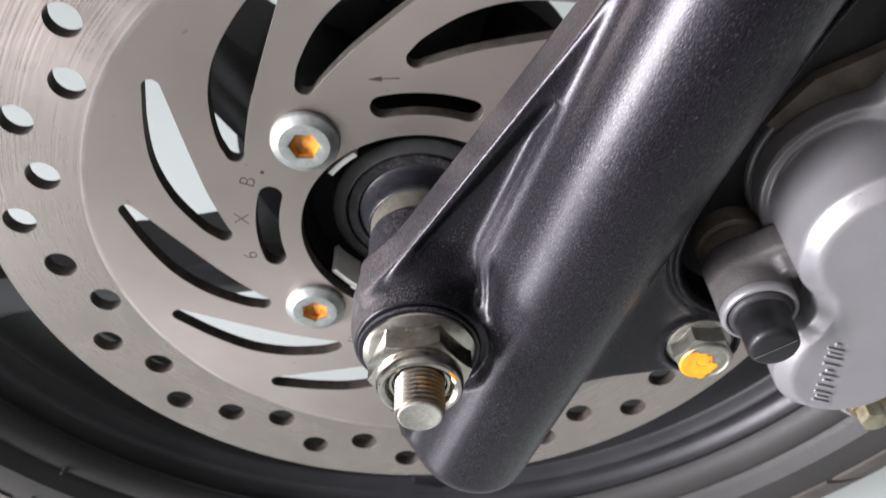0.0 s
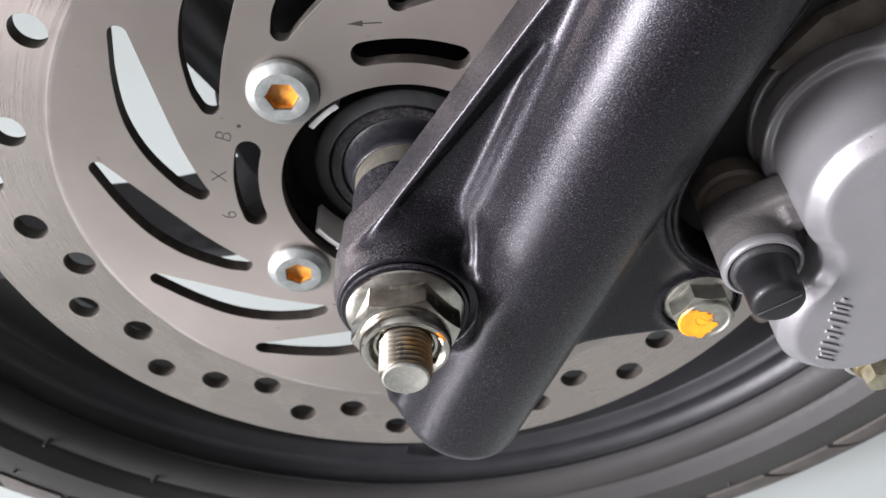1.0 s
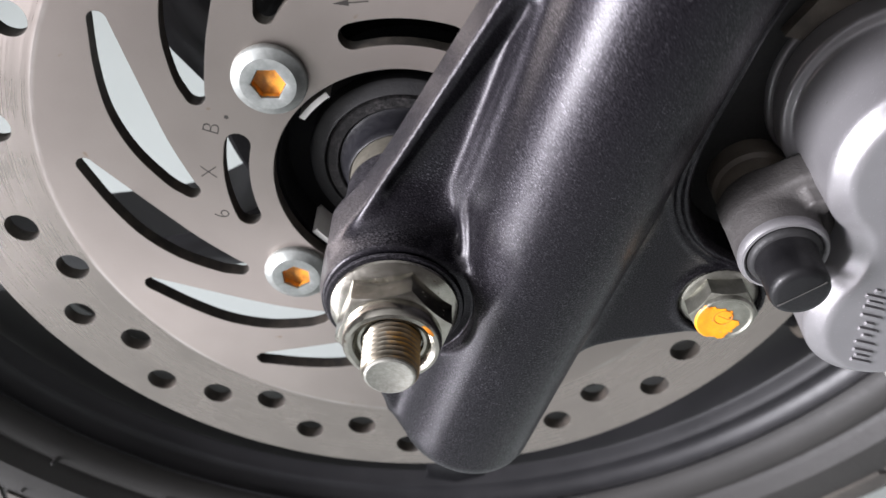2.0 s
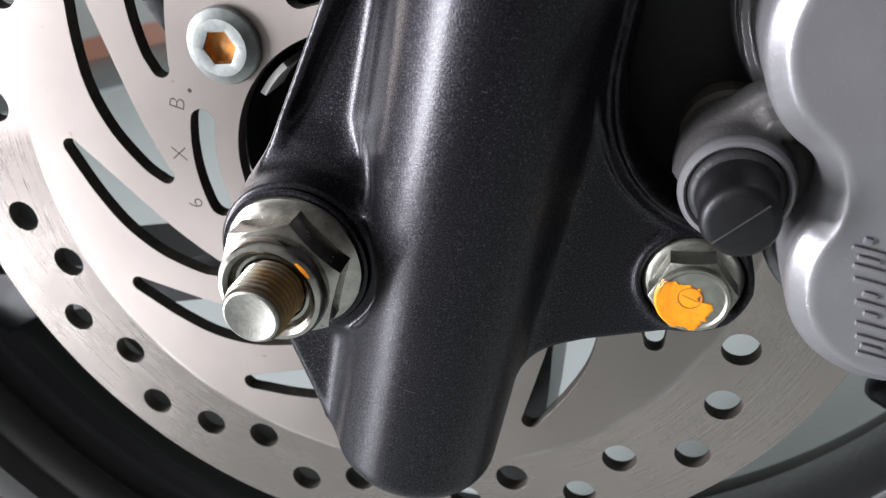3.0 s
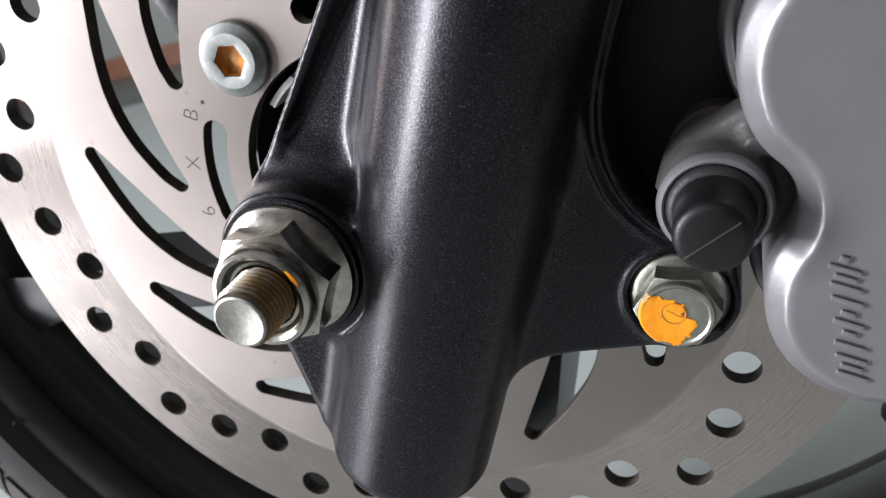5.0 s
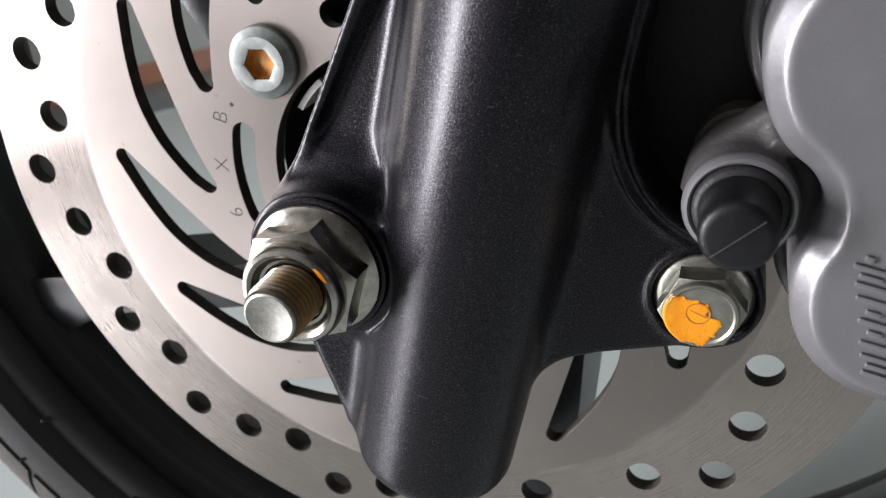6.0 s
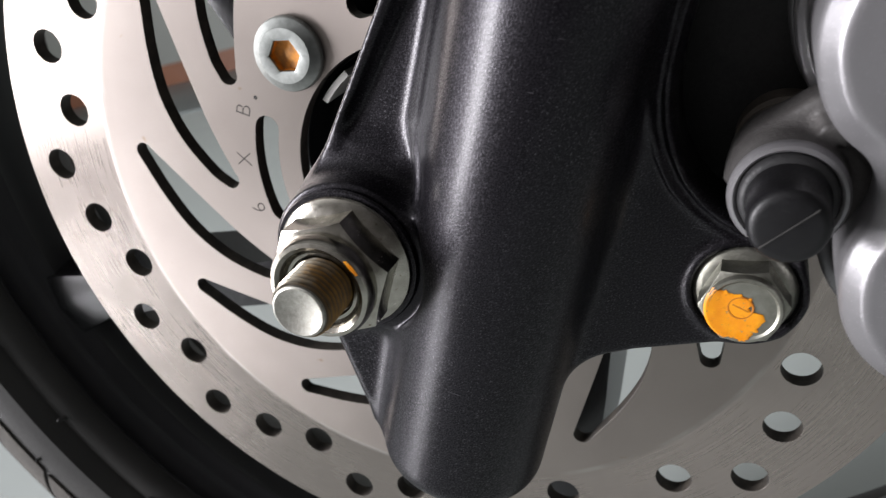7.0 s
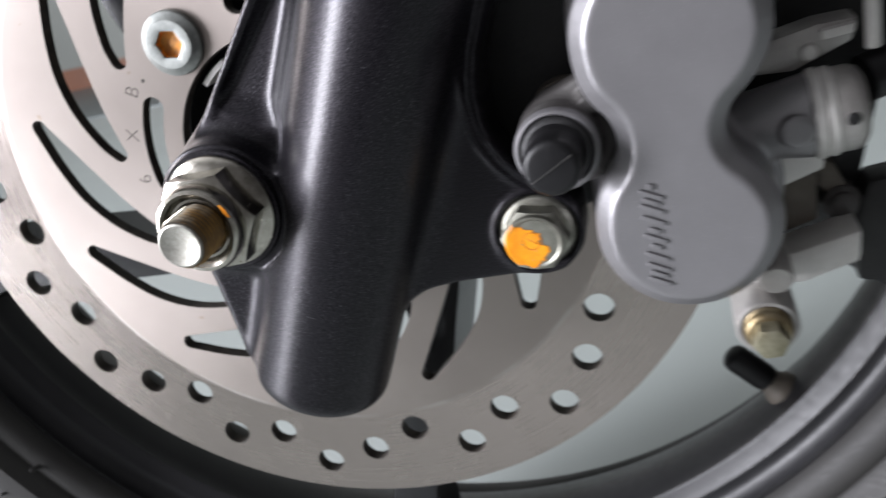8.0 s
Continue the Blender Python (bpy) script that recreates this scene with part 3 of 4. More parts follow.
def brake_disc():
    d = thing("brake_disc", OUT, "drilled and slotted stainless steel brake disc", "brake disc")
    cu = bpy.data.curves.new("disc_plate", "CURVE")
    cu.dimensions, cu.fill_mode = "2D", "BOTH"
    cu.extrude, cu.bevel_depth, cu.bevel_resolution = 1.9 * MM, 0.1 * MM, 0
    closed_spline(cu, circle_pts(0, 0, 119.8, 220))
    closed_spline(cu, circle_pts(0, 0, 32.7, 96))
    for k in range(40):
        r = (103.0, 96.7, 106.5, 100.1, 108.9)[k % 5]
        closed_spline(cu, circle_pts(*polar(r, -181.8 + 9 * k), 4.5, 32))
    outer = bend([(56.2, 2.2), (60.2, -1.6), (66.9, -9.6), (72.5, -17.8), (76.8, -26.2), (81.5, -34.8)], 5)
    inner = bend([(77.4, -36.6), (67.6, -28.0), (62.0, -20.8), (58.3, -14.4), (55.0, -7.8), (52.5, -1.5)], 5)
    slot = outer + round_cap(outer[-1], inner[0], outer[-4]) + inner + round_cap(inner[-1], outer[0], inner[-4])
    for k in range(12):
        closed_spline(cu, turn(slot, 171.6 + 30 * k))
    short_o = [polar(45.1, a) for a in np.linspace(-15.2, 15.2, 13)]
    short_i = [polar(38.6, a) for a in np.linspace(15.2, -15.2, 13)]
    short = short_o + round_cap(short_o[-1], short_i[0], short_o[-4]) + short_i + round_cap(short_i[-1], short_o[0], short_i[-4])
    for k in range(4):
        closed_spline(cu, turn(short, 168.6 + 90 * k))
        closed_spline(cu, circle_pts(*polar(42.4, 124.4 + 90 * k), 4.2, 24))
    tmp = new("tmp_disc", cu)
    bpy.context.view_layer.update()
    me = bpy.data.meshes.new_from_object(tmp.evaluated_get(bpy.context.evaluated_depsgraph_get()))
    bpy.data.objects.remove(tmp)
    weld = bmesh.new()
    weld.from_mesh(me)
    bmesh.ops.remove_doubles(weld, verts=weld.verts, dist=1e-6)
    weld.to_mesh(me)
    weld.free()
    me.shade_smooth()
    sharpen(me, 25)
    me.materials.clear()
    me.materials.append(STEEL)
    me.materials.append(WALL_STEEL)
    # walls of holes, slots and outer edge get the darker steel
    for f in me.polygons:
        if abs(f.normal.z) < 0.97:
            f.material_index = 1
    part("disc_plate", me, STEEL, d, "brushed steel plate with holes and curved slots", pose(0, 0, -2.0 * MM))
    # engraved marks
    for text, r, a in (("B", 48.5, 150.0), ("X", 48.6, 165.5), ("6", 48.5, 181.5)):
        mark(d, text, r, a)
    for text, r, a in (("E", 48.0, 236.0),):
        mark(d, text, r, a)
    arrow = bmesh.new()
    outline = [(-5.2, 0), (-1.6, 0.75), (-1.6, 0.16), (2.8, 0.16), (2.8, -0.16), (-1.6, -0.16), (-1.6, -0.75)]
    arrow.faces.new([arrow.verts.new((x * MM, y * MM, 0)) for x, y in outline])
    part("engraved_arrow", arrow, MARK, d, "stamped arrow", pose(0, 49.5 * MM, 0.03 * MM, 0, 0, -6), smooth=False)
    part("punch_dot", lathe([(0.0, 0.0), (0.55 * MM, 0.0)], 20), MARK, d, "punch mark", pose(-37.5 * MM, 26.7 * MM, 0.03 * MM), smooth=False)
    return d


def mark(parent, text, r, a, size=6.0):
    cu = bpy.data.curves.new("engraved_letter", "FONT")
    cu.body, cu.size, cu.align_x, cu.align_y = text, size * MM, "CENTER", "CENTER"
    cu.extrude = 0.01 * MM
    cu.offset = -0.00012
    tmp = new("tmp_text", cu)
    bpy.context.view_layer.update()
    me = bpy.data.meshes.new_from_object(tmp.evaluated_get(bpy.context.evaluated_depsgraph_get()))
    bpy.data.objects.remove(tmp)
    me.materials.clear()
    me.materials.append(MARK)
    x, y = polar(r, a)
    part("engraved_letter", me, MARK, parent, "stamped letter", pose(x * MM, y * MM, 0.02 * MM, 0, 0, a - 90))


brake_disc()


def hex_prism(af, z0, z1, cham, n=96, top=None):
    """Hexagon with a turned chamfer. af: half across flats, all mm."""
    bm = bmesh.new()
    ang = [2 * math.pi * i / n for i in range(n)]
    rad = [af / math.cos(((a + math.pi / 6) % (math.pi / 3)) - math.pi / 6) for a in ang]
    r0 = af * cham
    spec = [(rad, [z0] * n)]
    spec.append((rad, [z1 - max(0.0, (r - r0)) * 0.58 for r in rad]))
    spec.append(([min(r, r0) for r in rad], [z1] * n))
    if top:
        spec.append(([top] * n, [z1] * n))
    rings = []
    for rr, zz in spec:
        rings.append([bm.verts.new((r * MM * math.cos(a), r * MM * math.sin(a), q * MM)) for r, a, q in zip(rr, ang, zz)])
    for p, q in zip(rings, rings[1:]):
        for i in range(n):
            j = (i + 1) % n
            bm.faces.new((p[i], p[j], q[j], q[i]))
    bm.faces.new(rings[0][::-1])
    bm.faces.new(rings[-1])
    bmesh.ops.recalc_face_normals(bm, faces=bm.faces)
    return bm


def disc_bolt():
    b = thing("disc_bolt", OUT, "zinc-plated socket bolt with orange paint in its hexagon", "bolt", "bolts of the brake disc")
    n = 96
    bm = lathe([(r * MM, h * MM) for r, h in ((8.75, 0), (8.9, 0.3), (8.85, 1.3), (8.6, 1.7), (6.75, 2.75), (6.5, 2.98), (6.1, 3.0), (4.6, 3.02))], n)
    rim = sorted((v for v in bm.verts if abs(v.co.z - 3.02 * MM) < 1e-7), key=lambda v: math.atan2(v.co.y, v.co.x))
    ang = [math.atan2(v.co.y, v.co.x) for v in rim]
    hexr = [3.6 / math.cos(((a + math.pi / 6) % (math.pi / 3)) - math.pi / 6) for a in ang]
    rings = [rim]
    for zz, s in ((2.85, 1.0), (0.5, 0.98)):
        rings.append([bm.verts.new((r * s * MM * math.cos(a), r * s * MM * math.sin(a), zz * MM)) for r, a in zip(hexr, ang)])
    for p, q in zip(rings, rings[1:]):
        for i in range(n):
            j = (i + 1) % n
            bm.faces.new((p[i], p[j], q[j], q[i]))
    bmesh.ops.recalc_face_normals(bm, faces=bm.faces)
    part("bolt_head", bm, ZINC_GREY, b, sharp=16)
    rng = random.Random(5)
    pb = bmesh.new()
    c = pb.verts.new((0, 0, 1.0 * MM))
    rings = []
    for s, zz in ((0.5, 0.7), (0.93, 0.9), (0.955, 2.0)):
        rings.append([pb.verts.new((r * s * MM * math.cos(a), r * s * MM * math.sin(a), (zz + (rng.random() * 0.5 if zz > 1.9 else 0)) * MM)) for r, a in zip(hexr, ang)])
    for i in range(n):
        j = (i + 1) % n
        pb.faces.new((c, rings[0][i], rings[0][j]))
        for p, q in zip(rings, rings[1:]):
            pb.faces.new((p[i], q[i], q[j], p[j]))
    bmesh.ops.recalc_face_normals(pb, faces=pb.faces)
    part("paint_mark", pb, SOCKET_PAINT, b, "orange paint in the socket")
    return b


bolt = disc_bolt()
first = True
for k in range(4):
    x, zz = polar(42.4, 124.4 + 90 * k)
    m = pose(x * MM, 0, zz * MM) @ OUT @ pose(0, 0, 0, 0, 0, 20 + 31 * k)
    if first:
        bolt.matrix_basis = m
        first = False
    else:
        copy_thing(bolt, m)

# ---- fork leg ----
TUBE_U, TUBE_Y, TUBE_R = 28.5, -34.0, 17.7


def fork_field(u, y, w):
    rr = np.hypot(u - TUBE_U, y - TUBE_Y)
    tube = rr - TUBE_R
    endc = -46.6 - w
    tube = smax(tube, endc, 5.5)
    # axle boss
    boss = np.minimum(slab(np.hypot(u, w) - 15.8, y, -43.0, -21.0, 1.2), slab(np.hypot(u, w) - 13.7, y, -30.0, -4.4, 0.9))
    # web below and above the boss
    low = slab(poly2(u, w, [(-14.3, -5), (-2.6, -24), (8.2, -42.5), (20, -44.5), (28, 0), (0, 8)]), y, -38.5, -24.0, 2.5)
    up = slab(poly2(u, w, [(-14.6, 4), (-11.2, 17), (-7.6, 31), (3.2, 75), (13.2, 116), (28, 120), (28, 0), (0, 0)]), y, -34.2, -22.0, 1.0)
    # shallow recess: a groove beside the rim, and a flat floor up to the rib
    g = u + 6.0 - 0.31 * (w - 23.0)
    depth = -31.6 - np.where(g < 0, -0.75 * g, 0.05 * g) - 2.6 * np.clip((26.5 - w) / 6.5, 0, 1) ** 2
    recess = poly2(u, w, [(-9.6, 17.5), (9.0, 17.5), (9.6, 64), (9.0, 70.5), (4.6, 70.5), (-5.6, 31)])
    up = smax(up, -smax(recess, y - depth, 1.2), 1.2)
    body = smin(tube, low, 5.0)
    body = smin(body, up, 3.0)
    # shoulder that closes the valley between rib and tube
    nose = np.full(np.shape(u), 1e9)
    crest = 7.8 + 0.03 * (w - 27.0)
    for i in range(9):
        t = i / 8
        nose = np.minimum(nose, np.hypot(u - (crest + t * (21.4 - crest)), y - (-33.1 - t * 0.9)) - (1.3 + t * 9.5))
    body = smin(body, smax(nose, 19.0 - w, 12.0), 5.0)
    body = smin(body, boss, 6.0)
    # rib from the boss rim to the tube
    way = [Vector((9.3, -32.6, 76.0)), Vector((8.85, -33.1, 62.0)), Vector((7.8, -33.1, 26.0)), Vector((12.4, -40.0, 12.4))]
    kink = [way[2] + (way[1] - way[2]).normalized() * 5.0, way[2], way[2] + (way[3] - way[2]).normalized() * 5.0]
    line = way[:2] + [kink[0] * (1 - t) ** 2 + kink[1] * 2 * t * (1 - t) + kink[2] * t * t for t in (0, 0.2, 0.4, 0.6, 0.8, 1)] + way[3:]
    rib = np.full(np.shape(u), 1e9)
    for a, b in zip(line, line[1:]):
        rib = np.minimum(rib, seg3(u, y, w, tuple(a), tuple(b), 1.2, 0.8 if b == way[3] else 1.2))
    body = smin(body, rib, 2.0)
    # rear flange and lug for the caliper
    rear = poly2(u, w, [(30, -15), (44.5, -15), (48.5, -12.2), (52.5, -9), (57, -6), (73.0, 2.4), (80.5, 7), (82.2, 14), (79, 22), (73, 25.6), (67.9, 26.5),
                        (64.2, 27.6), (60.6, 29.5), (57.2, 32.2), (54.3, 35.9), (52.0, 40.3), (50.6, 45), (49.8, 50), (49.4, 58), (49.2, 75), (51, 100), (55, 128), (30, 128)])
    bead = np.clip((w - 21.0) / 6.0, 0, 1) * (1.7 * np.exp(-((rear + 1.4) / 0.9) ** 2) + 0.9 * np.exp(-((rear + 4.2) / 0.7) ** 2))
    plate = slab(rear, y + bead, -34.0, -22.0, 1.2)
    lug = slab(np.hypot(u - 72.4, w - 13.2) - 10.1, y, -35.0, -20.0, 1.0)
    plate = smin(plate, lug, 2.5)
    body = smin(body, plate, 5.5)
    # spot faces for the axle nut and the bolt
    body = smax(body, -slab(np.hypot(u, w) - 17.0, y, -80.0, -43.0, 0.4), 1.0)
    body = smax(body, -slab(np.hypot(u - 72.2, w - 13.4) - 9.3, y, -60.0, -33.2, 0.3), 0.8)
    return body


def fork_leg():
    leg = thing("fork_leg", FORK, "satin black cast fork leg with axle boss and caliper lug", "fork leg")
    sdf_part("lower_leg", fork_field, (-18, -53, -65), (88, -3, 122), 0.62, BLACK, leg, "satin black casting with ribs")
    part("upper_leg", lathe([(16.6 * MM, 0.115), (16.6 * MM, 0.30), (14.0 * MM, 0.31), (13.0 * MM, 0.31), (13.0 * MM, 0.60)], 72), BLACK, leg, "black upper tube", pose(TUBE_U * MM, TUBE_Y * MM, 0))
    return leg


fork_leg()

# ---- axle ----


def axle():
    a = thing("front_axle", FORK @ OUT, "zinc-plated front axle with flange nut and rust-stained thread", "axle")
    z = lambda y: -y * MM
    part("washer", lathe([(6.5 * MM, z(-43.0)), (14.6 * MM, z(-43.0)), (14.9 * MM, z(-43.5)), (14.6 * MM, z(-44.0)), (6.5 * MM, z(-44.0))], 96, True), BLACK, a, "black washer")
    nut = part("flange_nut", hex_prism(10.8, 44.6, 52.2, 1.0, 120), ZINC, a, "bright zinc flange nut", pose(0, 0, 0, 0, 0, -4))
    part("flange", lathe([(r * MM, q * MM) for r, q in ((6.2, 44.0), (13.5, 44.0), (13.8, 44.4), (13.6, 44.9), (11.3, 46.4), (6.2, 46.6))], 96), ZINC, nut)
    part("collar", lathe([(r * MM, q * MM) for r, q in ((10.2, 52.2), (10.3, 53.6), (10.2, 55.0), (9.7, 55.9), (8.9, 56.1), (8.1, 55.5), (7.7, 54.2), (7.3, 53.8), (7.1, 54.3), (6.5, 54.3), (6.2, 53.4), (5.0, 53.2))], 96), ZINC, nut)
    speck = bmesh.new()
    tip = speck.verts.new((5.2 * MM, 7.4 * MM, 56.16 * MM))
    edge = [speck.verts.new(((5.2 + dx) * MM, (7.4 + dy) * MM, 56.05 * MM)) for dx, dy in ((-1.6, 0.9), (-0.9, 1.2), (0.4, 0.5), (1.7, -0.7), (1.3, -1.2), (0.1, -0.4))]
    for i in range(6):
        speck.faces.new((tip, edge[i], edge[(i + 1) % 6]))
    bmesh.ops.recalc_face_normals(speck, faces=speck.faces)
    part("paint_speck", speck, ORANGE, nut, "speck of orange paint")
    bm = bmesh.new()
    n, pitch, z0, z1 = 72, 1.25, 50.0, 63.0
    steps = int((z1 - z0) / pitch * 10)
    rows = []
    for i in range(steps + 1):
        q = z0 + (z1 - z0) * i / steps
        row = []
        for j in range(n):
            ph = (q / pitch - j / n) % 1.0
            r = 6.0 - 0.85 * (1 - abs(2 * ph - 1)) ** 0.8
            r = min(r, 6.0 - max(0, q - 62.1) * 0.9)
            t = 2 * math.pi * j / n
            row.append(bm.verts.new((r * MM * math.cos(t), r * MM * math.sin(t), q * MM)))
        rows.append(row)
    for p, q in zip(rows, rows[1:]):
        for j in range(n):
            k = (j + 1) % n
            bm.faces.new((p[j], p[k], q[k], q[j]))
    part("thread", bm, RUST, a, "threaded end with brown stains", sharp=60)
    part("end_face", lathe([(r * MM, q * MM) for r, q in ((5.2, 62.9), (5.1, 63.4), (4.7, 63.6), (4.1, 63.4), (2.0, 62.8), (0, 62.7))], 64), WORN_ZINC, a, "dished bright end")
    part("spacer", lathe([(r * MM, z(y)) for r, y in ((6, -4.6), (13.4, -4.6), (13.45, -4.0), (13.5, 5), (6, 5))], 72), SLEEVE, a, "dull metal spacer sleeve")
    part("hub_collar", lathe([(r * MM, z(y)) for r, y in ((20.5, 13), (20.6, 9.2), (20.9, 8.7), (21.4, 9.0), (23.8, 9.3), (24.6, 10.0), (24.9, 11.4), (25.0, 14))], 96), HOUSING, a, "black seal housing")
    part("dust_seal", lathe([(r * MM, z(y)) for r, y in ((17.0, 12), (17.1, 8.6), (17.5, 8.3), (19.9, 8.5), (20.3, 9.2), (20.4, 13))], 96), SEAL, a, "grimy flat ring of the dust seal")
    part("seal_lip", lathe([(r * MM, z(y)) for r, y in ((13.55, 4), (13.6, 1.9), (13.9, 1.6), (14.3, 2.0), (14.6, 3.6), (15.1, 5.6), (15.8, 7.4), (16.6, 8.8), (16.9, 9.0), (17.0, 10))], 96), LIP, a, "smooth dark rubber seal lip")
    return a


axle()

# ---- caliper bolt ----


def caliper_bolt():
    b = thing("caliper_bolt", along_axle(72.0, -33.0, 13.4), "grey zinc flange bolt with orange paint mark", "bolt")
    head = part("bolt_head", hex_prism(6.7, 1.2, 6.6, 1.0, 96), ZINC_WARM, b, "", pose(0, 0, 0, 0, 0, -13))
    part("flange", lathe([(r * MM, q * MM) for r, q in ((5, 0), (8.7, 0), (9.0, 0.5), (8.7, 1.0), (7.2, 1.8), (4, 2.0))], 96), ZINC_WARM, head)
    part("crown", lathe([(r * MM, q * MM) for r, q in ((6.55, 6.2), (6.55, 7.3), (6.3, 7.75), (5.8, 7.8), (5.4, 7.45), (0, 7.4))], 72), ZINC_WARM, head)
    rng = random.Random(3)
    pb = bmesh.new()
    n = 90
    ox, oy = -1.25, -1.05
    c = pb.verts.new((ox * MM, oy * MM, 7.53 * MM))
    ring = []
    for i in range(n):
        a = 2 * math.pi * i / n
        dx, dy = math.cos(a), math.sin(a)
        along = ox * dx + oy * dy
        limit = -along + math.sqrt(along * along - (ox * ox + oy * oy) + 6.62 ** 2)
        r = 5.4 + 1.9 * math.cos(a - radians(215)) + noise.noise((dx * 1.7, dy * 1.7, 4)) * 2.6 + noise.noise((dx * 6, dy * 6, 9)) * 0.9 + rng.uniform(-0.2, 0.2)
        r = min(max(r, 2.0), limit)
        ring.append((ox + r * dx, oy + r * dy))
    rings = []
    for s in (0.5, 0.8, 0.92, 1.0):
        row = []
        for x, y in ring:
            px, py = ox + (x - ox) * s, oy + (y - oy) * s
            q = math.hypot(px, py)
            h = 7.52 if q < 5.2 else 7.52 + (q - 5.2) * 0.45 if q < 5.8 else 7.80 - (q - 5.8) * 0.15 if q < 6.3 else 7.73 - (q - 6.3) * 1.0
            row.append(pb.verts.new((px * MM, py * MM, (h + (0.09 if s < 1 else -0.02)) * MM)))
        rings.append(row)
    for i in range(n):
        j = (i + 1) % n
        pb.faces.new((c, rings[0][i], rings[0][j]))
        for p, q in zip(rings, rings[1:]):
            pb.faces.new((p[i], q[i], q[j], p[j]))
    bmesh.ops.recalc_face_normals(pb, faces=pb.faces)
    part("paint_mark", pb, ORANGE, b, "chipped orange paint")
    part("stamped_ring", lathe([(r * MM, h * MM) for r, h in ((1.85, 7.5), (1.95, 7.62), (2.15, 7.62), (2.25, 7.5))], 48), STAMP, b, "stamped ring with a bar", pose(-0.6 * MM, 0.3 * MM, 0))
    part("stamped_bar", box((-1.5 * MM, -0.15 * MM, 7.5 * MM), (1.5 * MM, 0.15 * MM, 7.62 * MM), 0.00004), STAMP, b, "", pose(-0.6 * MM, 0.3 * MM, 0, 0, 0, -10))
    return b


caliper_bolt()

# ---- brake caliper ----
WAIST = 10.4
LOW, HIGH = (100.8, 30.2), (84.4, 65.6)


def eight(u, w, grow=0.0):
    """Two discs joined by round fillets: an exact distance in the plane."""
    ra, rb, half = 18.5, 18.6, WAIST
    ax, ay = LOW
    bx, by = HIGH
    d = math.hypot(bx - ax, by - ay)
    ex, ey = (bx - ax) / d, (by - ay) / d
    p = (u - ax) * ex + (w - ay) * ey
    bow = 1.5 * np.clip(1 - ((p - d / 2) / (d / 2)) ** 2, 0, 1) ** 2
    q = np.abs(-(u - ax) * ey + (w - ay) * ex - bow)
    r = (ra + rb) / 2
    rf = (half * half + d * d / 4 - r * r) / (2 * r - 2 * half)
    # the fillet's centre lies on the far side of the waist
    cp = d / 2 + (ra - rb) * (ra + rb + 2 * rf) / (2 * d)
    cq = math.sqrt((ra + rf) ** 2 - cp * cp)
    inside = (p * cq > q * cp) & ((d - p) * cq > q * (d - cp))
    fillet = rf - np.hypot(p - cp, q - cq)
    discs = np.minimum(np.hypot(p, q) - ra, np.hypot(p - d, q) - rb)
    return np.where(inside, fillet, discs) - grow


def caliper_field(u, y, w):
    e = eight(u, w)
    front = smax(slab(e, y, -50.0, -14.0, 1.0), (e + (-50.0 - y) + 3.4) * 0.7071, 0.6)
    step = smin(slab(eight(u, w, 2.4), y, -26.5, -19.5, 1.2), slab(eight(u, w, 3.2), y, -18.5, -11.0, 1.2), 0.3)
    stub = poly2(u, w, [(80.0, 68), (79.6, 82), (77.8, 92), (75.5, 106), (97, 106), (99, 68)])
    step = smin(step, smin(slab(stub - 1.2, y, -26.5, -19.5, 1.2), slab(stub - 2.0, y, -18.5, -11.0, 1.2), 0.3), 5.0)
    web = slab(poly2(u, w, [(83, 70), (82.5, 86), (80, 106), (93, 106), (96, 70)]), y, -37.0, -14.0, 1.6)
    body = smin(smin(front, step, 1.6), web, 2.0)
    neck = seg3(u, y, w, (104, -27, 45.4), (119, -27, 53.5), 6.6, 9.0)
    neck = smax(neck, (u - 119.0) * 0.88 + (w - 53.5) * 0.476, 0.6)
    body = smin(body, neck, 2.5)
    plug = slab(np.hypot(u - 116.0, w - 51.6) - 3.5, y, -36.6, -27, 0.8)
    body = smin(body, plug, 0.5)
    return body


def pin_field(u, y, w):
    ru = np.hypot(u - 71.0, w - 37.3)
    sleeve = slab(ru - 8.9, y, -46.0, -28.0, 1.4)
    collar = slab(np.hypot(u - 74.0, w - 37.6) - 9.6, y, -38.5, -28.0, 2.2)
    arm = slab(poly2(u, w, [(61.9, 34), (62.0, 39), (64.0, 43.4), (70.2, 50.4), (77, 56), (88, 50), (82, 36), (72, 30)]), y, -37.0, -28.5, 1.4)
    pin = smin(smin(sleeve, arm, 2.0), collar, 1.6)
    # gusset where the arm meets the body
    gusset = np.maximum(poly2(u, w, [(69.8, 44.2), (71.4, 49.2), (78.5, 52.5), (78.5, 44)]) * 0.8 + np.abs(y + 34.0) * 0.25, -40.6 - y)
    pin = smin(pin, gusset - 0.4, 1.0)
    return smax(pin, -slab(ru - 7.5, y, -60, -42.0, 0.3), 0.9)


def axis_pose(at, way):
    """A pose in mm whose z points along way."""
    return Matrix.Translation(Vector(at) * MM) @ Vector(way).to_track_quat("Z", "Y").to_matrix().to_4x4()


def rod(parent, name, at, way, prof, mat, label="", n=64):
    return part(name, lathe([(r * MM, h * MM) for r, h in prof], n), mat, parent, label, axis_pose(at, way))


